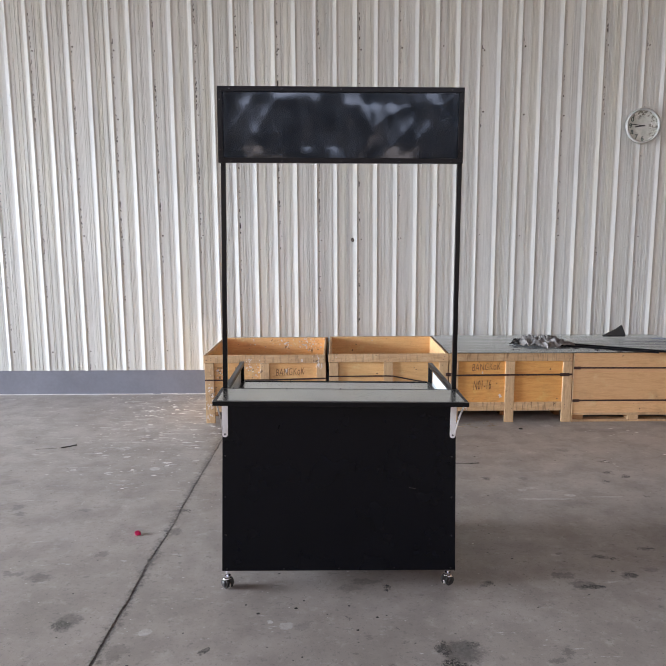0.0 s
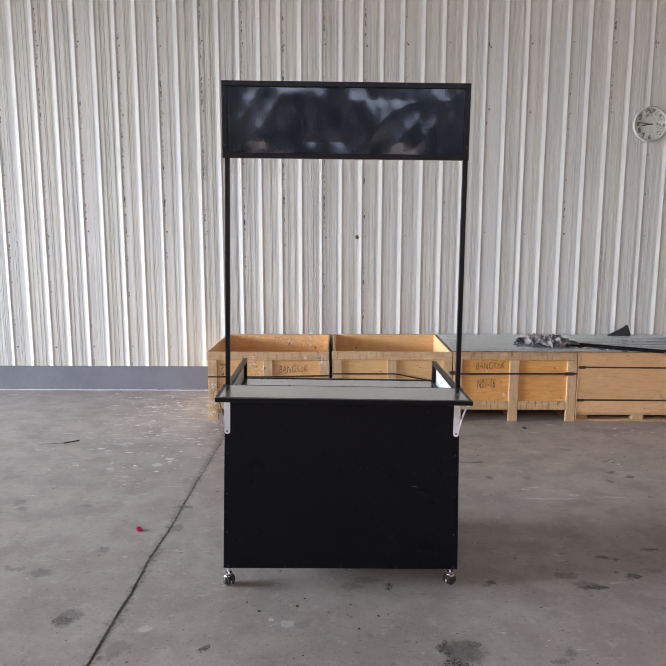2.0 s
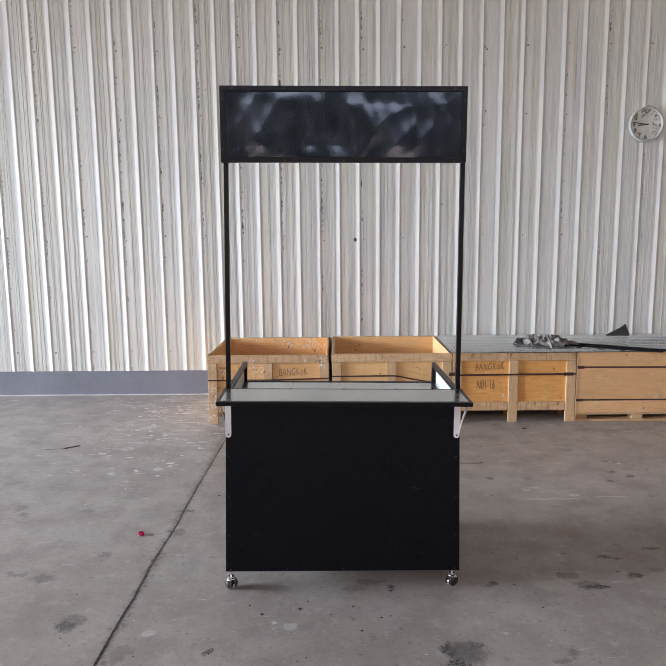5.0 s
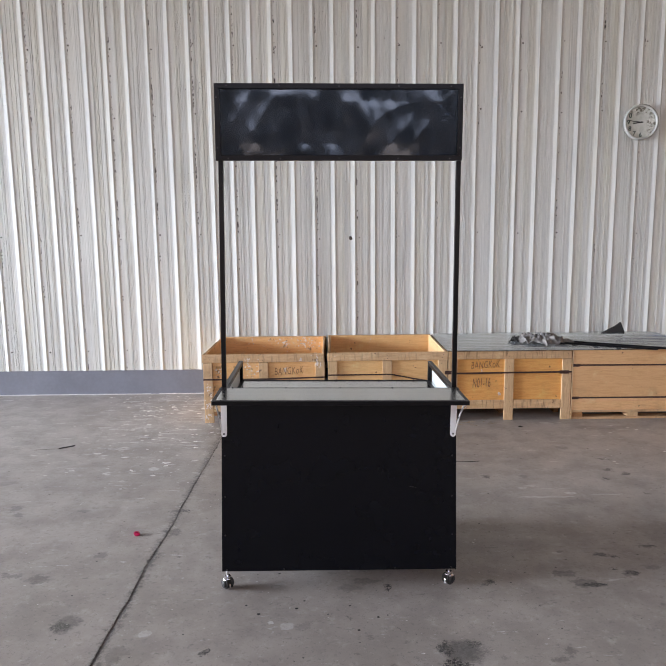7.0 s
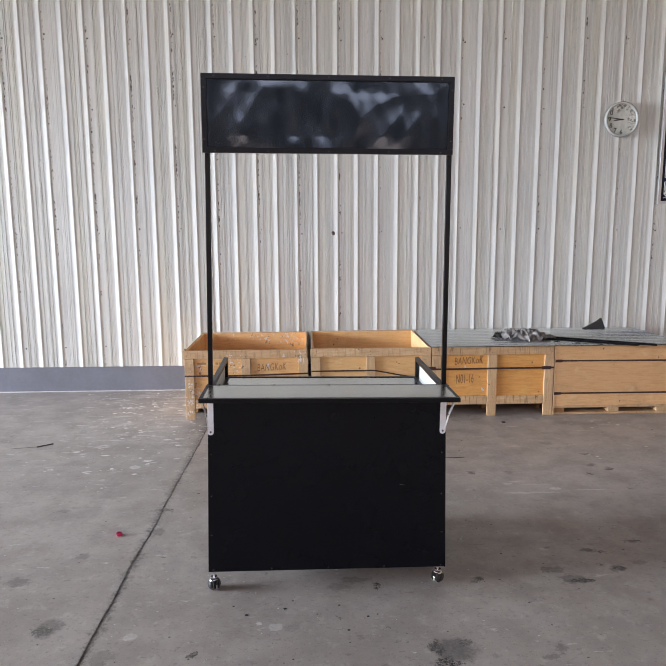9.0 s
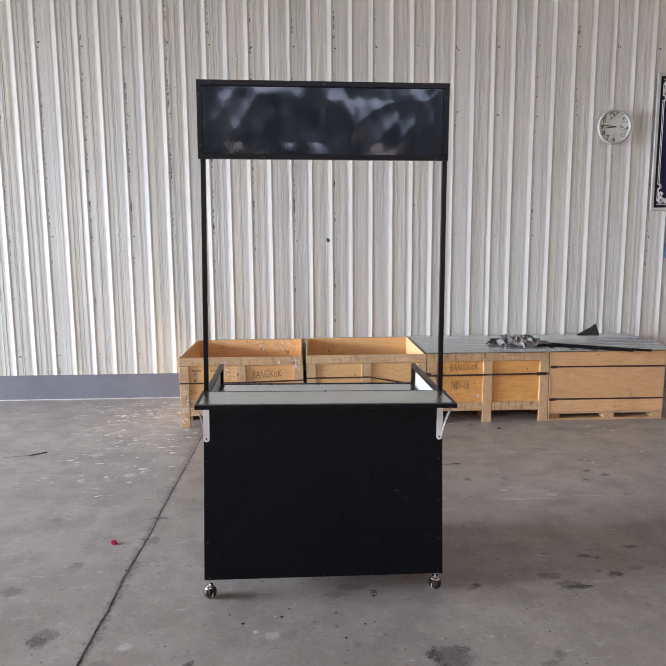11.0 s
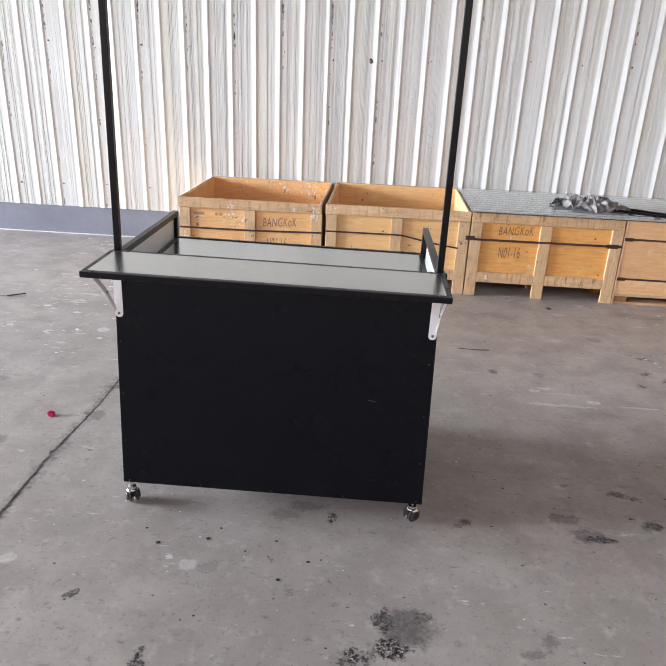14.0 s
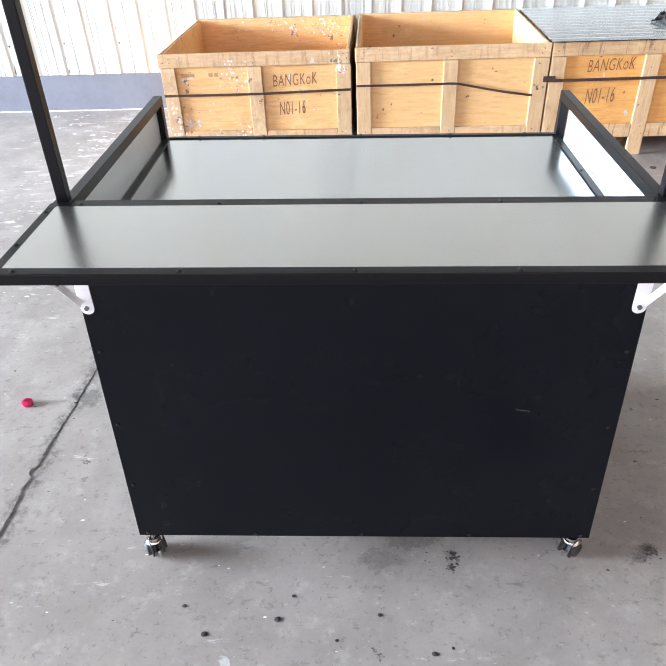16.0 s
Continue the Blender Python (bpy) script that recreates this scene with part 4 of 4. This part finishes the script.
# crumpled rag
def rag_cloth():
    """Grey cloth, blotched, with one end black."""
    m = Nodes("grey_rag_cloth")
    c = m.mix(m.ramp(m.noise(13, 5, 0.6), 0.35, 0.65), (0.12, 0.112, 0.104), (0.28, 0.262, 0.248))
    x = m.math("ADD", m.node("ShaderNodeSeparateXYZ", 0, i0=m.coord), m.ramp(m.noise(20, 3), 0.3, 0.7, -0.03, 0.03))
    c = m.mix(m.ramp(x, -0.19, -0.165, 0.92, 0.0), c, (0.012, 0.012, 0.012))
    m.set(Base_Color=c, Roughness=0.92, Specular_IOR_Level=0.2)
    m.bump(m.noise(70, 3), 0.5, 0.001)
    return m.mat


RAG = rag_cloth()
rag = bmesh.new()
n = 56
grid = []
for i in range(n + 1):
    for j in range(n + 1):
        u, v = i / n - 0.5, j / n - 0.5
        r = math.hypot(u, v) * 2
        fold = 1.5 * max(0, 1 - 2.2 * abs(noise.noise((u * 6.5 + 2 * v, v * 4 - u, 7)))) ** 2 + 0.7 * max(0, 1 - 2.5 * abs(noise.noise((u * 13 - 3 * v, v * 8, 2)))) ** 2
        h = max(0.002, (1 - r ** 4) * 0.030 * (0.25 + 1.1 * fold) + 0.008 * fold)
        grid.append(rag.verts.new((u * 0.52 * (1 + 0.25 * noise.noise((u * 3, v * 3, 9))) + 0.03 * noise.noise((v * 6, u * 6, 1)),
                                   v * 0.36 * (1 + 0.3 * noise.noise((v * 4, u * 3, 4))) + 0.03 * noise.noise((u * 7, v * 6, 3)), h)))
for i in range(n):
    for j in range(n):
        a = i * (n + 1) + j
        u, v = (i + 0.5) / n - 0.5, (j + 0.5) / n - 0.5
        if (u * 2) ** 2 + (v * 2) ** 2 < 0.85 + 0.3 * noise.noise((u * 6, v * 6, 12)):
            rag.faces.new((grid[a], grid[a + n + 1], grid[a + n + 2], grid[a + 1]))
bmesh.ops.delete(rag, geom=[v for v in rag.verts if not v.link_faces], context="VERTS")
ob = tagged(new("rag", mesh_of("rag", rag, RAG, True)), "crumpled dirty grey cleaning rag on the metal sheets", "rag")
ob.matrix_world = pose(2.165, 5.97, SHEET_Z + 0.009, 0, 0, -14)

for k, (p, q) in enumerate((((2.34, 5.92), (2.99, 5.565)), ((2.40, 6.0), (3.135, 5.56)))):
    t = rod_bm((p[0], p[1], SHEET_Z + 0.0172), (q[0], q[1], SHEET_Z + 0.0172), 0.0095, 10)
    tagged(new("metal_rod", mesh_of("metal_rod", t, TUBE)), "thin black metal rod lying on the sheets", "rod", "rods on the sheets")

wedge = plate_bm([(-0.02, 0), (0.19, 0), (0.155, 0.096), (0.115, 0.066)], 0, 0.03)
ob = tagged(new("offcut", mesh_of("offcut", wedge, RUBBER)), "black triangular offcut leaning against the wall", "offcut")
ob.matrix_world = pose(2.95, 6.50, SHEET_Z + 0.010, -8, 0, 0)

loop_bm = bmesh.new()
for k in range(8):
    a0, a1 = math.pi * k / 8, math.pi * (k + 1) / 8
    rod_bm((0.035 * math.cos(a0), 0, 0.022 * math.sin(a0)), (0.035 * math.cos(a1), 0, 0.022 * math.sin(a1)), 0.005, 8, loop_bm)
ob = tagged(new("cable_loop", mesh_of("cable_loop", loop_bm, RUBBER)), "short black cable loop behind the metal sheets", "cable")
ob.matrix_world = pose(3.10, 6.60, SHEET_Z + 0.011)

# ---------------------------------------------------------------- on the wall
clock = thing("wall_clock", pose(3.255, WALL_Y - 0.030, 2.497), "round grey wall clock with a water-stained peeling face", "clock")
RIM = paint("grey_plastic_rim", (0.42, 0.43, 0.40), 0.45, vary=0.2)


def peeling_dial():
    """Pale dial whose film has peeled along the right and upper edge."""
    m = Nodes("stained_dial")
    c = m.mix(m.ramp(m.noise(16, 5, 0.6), 0.35, 0.65), (0.50, 0.53, 0.47), (0.64, 0.66, 0.60))
    x, z = m.node("ShaderNodeSeparateXYZ", 0, i0=m.coord), m.node("ShaderNodeSeparateXYZ", 2, i0=m.coord)
    side = m.ramp(m.math("ADD", m.math("MAXIMUM", x, m.math("MULTIPLY", z, 0.85)), m.math("MULTIPLY", m.noise(22, 4), 0.08)), 0.085, 0.125)
    flakes = m.noise(48, 5, 0.7)
    c = m.mix(m.math("MULTIPLY", side, m.ramp(flakes, 0.5, 0.56)), c, (0.17, 0.16, 0.125))
    c = m.mix(m.math("MULTIPLY", side, m.ramp(flakes, 0.42, 0.36)), c, (0.85, 0.84, 0.80))
    m.set(Base_Color=c, Roughness=0.45)
    m.bump(flakes, 0.5, 0.003)
    return m.mat


DIAL = peeling_dial()
DIGIT = paint("dial_ink", (0.03, 0.07, 0.06), 0.6)
rim = bmesh.new()
R = 0.157
loop = [(R - 0.022, -0.018), (R - 0.019, -0.030), (R - 0.008, -0.034), (R, -0.026), (R, 0.0), (R - 0.022, 0.0)]
rings = [[rim.verts.new((r * math.cos(a), yy, r * math.sin(a))) for r, yy in loop] for a in [2 * math.pi * k / 64 for k in range(64)]]
for k in range(64):
    a, b = rings[k], rings[(k + 1) % 64]
    for j in range(len(loop)):
        rim.faces.new((a[j], b[j], b[(j + 1) % 6], a[(j + 1) % 6]))
bmesh.ops.recalc_face_normals(rim, faces=rim.faces[:])
part("rim", rim, RIM, clock, "", True)
dial = part("dial", rod_bm((0, -0.012, 0), (0, 0.0, 0), R - 0.021, 64), DIAL, clock, "faded blotchy dial")
for n_, h in (("6", 6), ("7", 7), ("8", 8), ("9", 9), ("0", 10)):
    a = radians(90 - 30 * h)
    cu = bpy.data.curves.new("numeral", "FONT")
    cu.offset = 0.0012
    cu.body, cu.size, cu.extrude, cu.align_x, cu.align_y = n_, 0.056, 0.0004, "CENTER", "CENTER"
    cu.materials.append(DIGIT)
    ob = new("numeral", cu)
    ob.parent, ob.location, ob.rotation_euler = dial, (0.113 * math.cos(a), -0.0127, 0.113 * math.sin(a)), (radians(90), 0, 0)
HAND = paint("hand_black", (0.01, 0.01, 0.01), 0.4)
for length, ang, w, yy in ((0.075, 188, 0.005, -0.015), (0.108, 172, 0.0035, -0.018)):
    hand = part("pointer", box_bm(-0.02, yy, -w, length, yy + 0.0012, w, 0.0005), HAND, clock)
    hand.rotation_euler = (0, radians(-ang), 0)
part("pivot", rod_bm((0, -0.021, 0), (0, -0.012, 0), 0.007, 14), HAND, clock)

NAVY = paint("navy_board", (0.006, 0.007, 0.05), 0.35, vary=0.2, spec=0.2)
MAT_BLACK = paint("black_mount", (0.006, 0.006, 0.008), 0.4, spec=0.2)
SILVER = paint("silver_frame", (0.5, 0.5, 0.5), 0.35, 0.5, vary=0.1)
board = thing("framed_board", pose(3.64, WALL_Y - 0.030, 1.735), "framed navy blue board with white scroll border", "framed board")
BW, BH, F = 0.95, 1.24, 0.028
for b in ((0, 0, BW, F), (0, BH - F, BW, BH), (0, F, F, BH - F), (BW - F, F, BW, BH - F)):
    part("frame_bar", box_bm(b[0], -0.02, b[1], b[2], 0, b[3], 0.003), SILVER, board)
field = part("field", box_bm(F, -0.008, F, BW - F, 0, BH - F), NAVY, board)
part("mount", box_bm(F, -0.0095, F, F + 0.022, -0.0082, BH - F), MAT_BLACK, field)
part("mount", box_bm(F + 0.0225, -0.0095, F, BW - F, -0.0082, F + 0.022), MAT_BLACK, field)
part("mount", box_bm(F + 0.0225, -0.0095, BH - F - 0.022, BW - F, -0.0082, BH - F), MAT_BLACK, field)
i0 = F + 0.03


def stroke(points, radius=0.003):
    bm = bmesh.new()
    for p, q in zip(points, points[1:]):
        rod_bm((p[0], -0.0125, p[1]), (q[0], -0.0125, q[1]), radius, 6, bm)
    return bm


def edge_line(o):
    """One side of the white border, stepping round a half circle near each end."""
    pts = [(i0 + o, 0.09), (i0 + o, 0.20)] + [(i0 + o + 0.022 * math.sin(a), 0.222 - 0.022 * math.cos(a)) for a in [math.pi * k / 8 for k in range(9)]]
    pts += [(i0 + o, 0.30), (i0 + o, BH - 0.30)] + [(i0 + o + 0.022 * math.sin(a), BH - 0.222 - 0.022 * math.cos(a)) for a in [math.pi * k / 8 for k in range(9)]]
    return pts + [(i0 + o, BH - 0.09)]


for o in (0.0, 0.013):
    part("border_line", stroke(edge_line(o), 0.0032), WHITE, field)
    part("border_line", stroke([(BW - x, z) for x, z in edge_line(o)], 0.0032), WHITE, field)
for z in (i0, BH - i0):
    part("border_line", stroke([(i0, z), (BW - i0, z)], 0.0032), WHITE, field)
for sx in (0, 1):
    for sz in (0, 1):
        curls = bmesh.new()
        for cx, cz, r0 in ((0.045, 0.045, 0.034), (0.10, 0.04, 0.026), (0.04, 0.10, 0.026)):
            for k in range(22):
                pts = []
                for n_ in (k, k + 1):
                    a, r = n_ * 0.5, r0 * (1 - n_ / 30)
                    x, z = i0 - 0.01 + cx + r * math.cos(a), i0 - 0.01 + cz + r * math.sin(a)
                    pts.append((BW - x if sx else x, -0.0125, BH - z if sz else z))
                rod_bm(pts[0], pts[1], 0.0048, 6, curls)
        part("scroll", curls, WHITE, field)
for x0, z0, w, hh in ((0.15, 0.90, 0.6, 0.010), (0.14, 0.86, 0.62, 0.010), (0.15, 0.81, 0.6, 0.010), (0.15, 0.67, 0.55, 0.018), (0.16, 0.3, 0.5, 0.014)):
    part("lettering_bar", box_bm(x0, -0.0095, z0, x0 + w, -0.0082, z0 + hh), WHITE, field)

BLUE = paint("blue_notice_edge", (0.02, 0.16, 0.5), 0.4)
notice = thing("wall_notice", pose(3.82, WALL_Y - 0.0300, 1.29), "small pale notice with a blue border on the cladding", "notice")
part("border", box_bm(0, -0.004, 0, 0.4, 0, 0.40), BLUE, notice)
part("face", box_bm(0.018, -0.0055, 0.018, 0.382, -0.0042, 0.25), WHITE, notice)

lump = bmesh.new()
bmesh.ops.create_icosphere(lump, subdivisions=3, radius=0.016)
for v in lump.verts:
    v.co = Vector((v.co.x, v.co.y * 0.7, v.co.z * 1.15)) * (1 + 0.35 * noise.noise(v.co * 70))
ob = tagged(new("mud_nest", mesh_of("mud_nest", lump, RUST)), "small dark brown mud lump stuck on the cladding", "mud lump")
ob.matrix_world = pose(0.607, WALL_Y - 0.03, 1.481)

# ---------------------------------------------------------------- on the floor
PINK = paint("crimson_plastic", (0.62, 0.01, 0.09), 0.35, vary=0.3, scale=40)
bm = bmesh.new()
bmesh.ops.create_icosphere(bm, subdivisions=3, radius=0.0155)
for v in bm.verts:
    k = 1 + 0.55 * noise.noise(v.co * 60)
    v.co = Vector((v.co.x * k * 1.05, v.co.y * k, max(-0.009, v.co.z * k * 0.75)))
ob = tagged(new("plastic_scrap", mesh_of("plastic_scrap", bm, PINK)), "small crumpled crimson plastic scrap on the floor", "litter")
ob.matrix_world = pose(-0.588, 3.66, 0.009)

TWIG = paint("dark_twig", (0.05, 0.042, 0.035), 0.8, vary=0.4)
bm = rod_bm((0, 0, 0.005), (0.1, 0.045, 0.012), 0.0045, 7)
rod_bm((-0.17, -0.02, 0.001), (0, 0, 0.005), 0.0011, 6, bm)
ob = tagged(new("stick", mesh_of("stick", bm, TWIG)), "thin dark stick lying on the floor", "stick")
ob.matrix_world = pose(-1.56, 5.06, 0)
bm = rod_bm((-0.085, 0.006, 0.003), (0.02, -0.004, 0.005), 0.0015, 7)
rod_bm((0.02, -0.004, 0.005), (0.085, 0.008, 0.003), 0.0022, 7, bm)
ob = tagged(new("stick", mesh_of("stick", bm, TWIG)), "thin dark twig lying on the floor behind the cart", "stick")
ob.matrix_world = pose(1.32, 4.70, 0)
bm = bmesh.new()
bmesh.ops.create_icosphere(bm, subdivisions=2, radius=0.017)
for v in bm.verts:
    v.co = Vector((v.co.x, v.co.y * 0.6, max(-0.004, v.co.z * 0.4))) * (1 + 0.5 * noise.noise(v.co * 40))
ob = tagged(new("leaf_litter", mesh_of("leaf_litter", bm, TWIG)), "small dry brown leaf on the floor", "litter")
ob.matrix_world = pose(1.90, 5.49, 0.004)


STRAW = paint("dry_straw", (0.30, 0.22, 0.13), 0.8, vary=0.4)
r = random.Random(21)
bm = bmesh.new()
for k in range(16):
    x, y, a, n = r.uniform(1.30, 1.75), r.uniform(5.52, 5.74), r.uniform(-0.6, 0.6), r.uniform(0.02, 0.07)
    rod_bm((x, y, 0.0015), (x + n * math.cos(a), y + n * math.sin(a), r.uniform(0.0015, 0.012)), 0.0014, 5, bm)
tagged(new("straw_litter", mesh_of("straw_litter", bm, STRAW)), "dry straw litter by the crate feet", "debris", "", "stuff")


def crumbs(name, count, material, area, size, label, bias=1.0, seed=1):
    r = random.Random(seed)
    bm = bmesh.new()
    for _ in range(count):
        x = r.uniform(area[0], area[1])
        y = area[3] - (area[3] - area[2]) * r.random() ** bias
        s, a = r.uniform(*size) * r.uniform(0.4, 1.0), r.uniform(0, 6.28)
        n = r.randint(4, 6)
        pts = [(x + s * r.uniform(0.5, 1.6) * math.cos(a + 6.28 * k / n), y + 0.7 * s * r.uniform(0.5, 1.2) * math.sin(a + 6.28 * k / n)) for k in range(n)]
        low = [bm.verts.new((px, py, 0.0003)) for px, py in pts]
        h = min(0.0022, s * r.uniform(0.08, 0.2))
        top = [bm.verts.new((x + (px - x) * 0.7, y + (py - y) * 0.7, h)) for px, py in pts]
        bm.faces.new(top)
        for k in range(n):
            bm.faces.new((low[k], low[(k + 1) % n], top[(k + 1) % n], top[k]))
    return tagged(new(name, mesh_of(name, bm, material)), label, "debris", "", "stuff")


CHIP = paint("plaster_chip", (0.62, 0.605, 0.58), 0.95, vary=0.3, scale=9, spec=0.1)
GRIT = paint("black_grit", (0.03, 0.028, 0.026), 0.8, vary=0.4)
crumbs("plaster_chips", 300, CHIP, (-1.7, -0.46, 4.2, 6.6), (0.004, 0.016), "pale plaster chips scattered on the concrete", 2.2, 2)
crumbs("plaster_splashes", 120, CHIP, (-1.3, -0.46, 4.5, 6.25), (0.010, 0.034), "pale plaster splashes on the concrete by the crates", 1.5, 12)
crumbs("plaster_flakes", 26, CHIP, (2.2, 3.3, 4.6, 5.5), (0.006, 0.022), "pale flakes scattered on the concrete by the crates", 1.3, 8)
crumbs("pale_grit", 420, CHIP, (-2.5, 3.2, 2.4, 5.7), (0.002, 0.0075), "fine pale grit on the concrete", 0.9, 3)
crumbs("dark_grit", 520, GRIT, (-2.4, 3.3, 2.4, 5.6), (0.002, 0.0075), "fine black grit on the concrete", 1.0, 4)
bm = bmesh.new()
r = random.Random(9)
for x, y in ((0.06, 3.0), (0.3, 3.03), (0.27, 2.974), (0.118, 2.936), (0.4, 2.93), (0.601, 2.907), (0.64, 2.92), (0.49, 2.99), (0.52, 2.82), (0.311, 2.655)):
    made = bmesh.ops.create_icosphere(bm, subdivisions=1, radius=0.007 if y in (2.974, 2.936) else r.uniform(0.0035, 0.006))["verts"]
    for v in made:
        v.co = Vector((v.co.x * 1.2 + x, v.co.y + y, max(0.0002, v.co.z * 0.28 + 0.0006)))
tagged(new("tar_drops", mesh_of("tar_drops", bm, GRIT)), "small black tar drops on the concrete", "debris", "", "stuff")
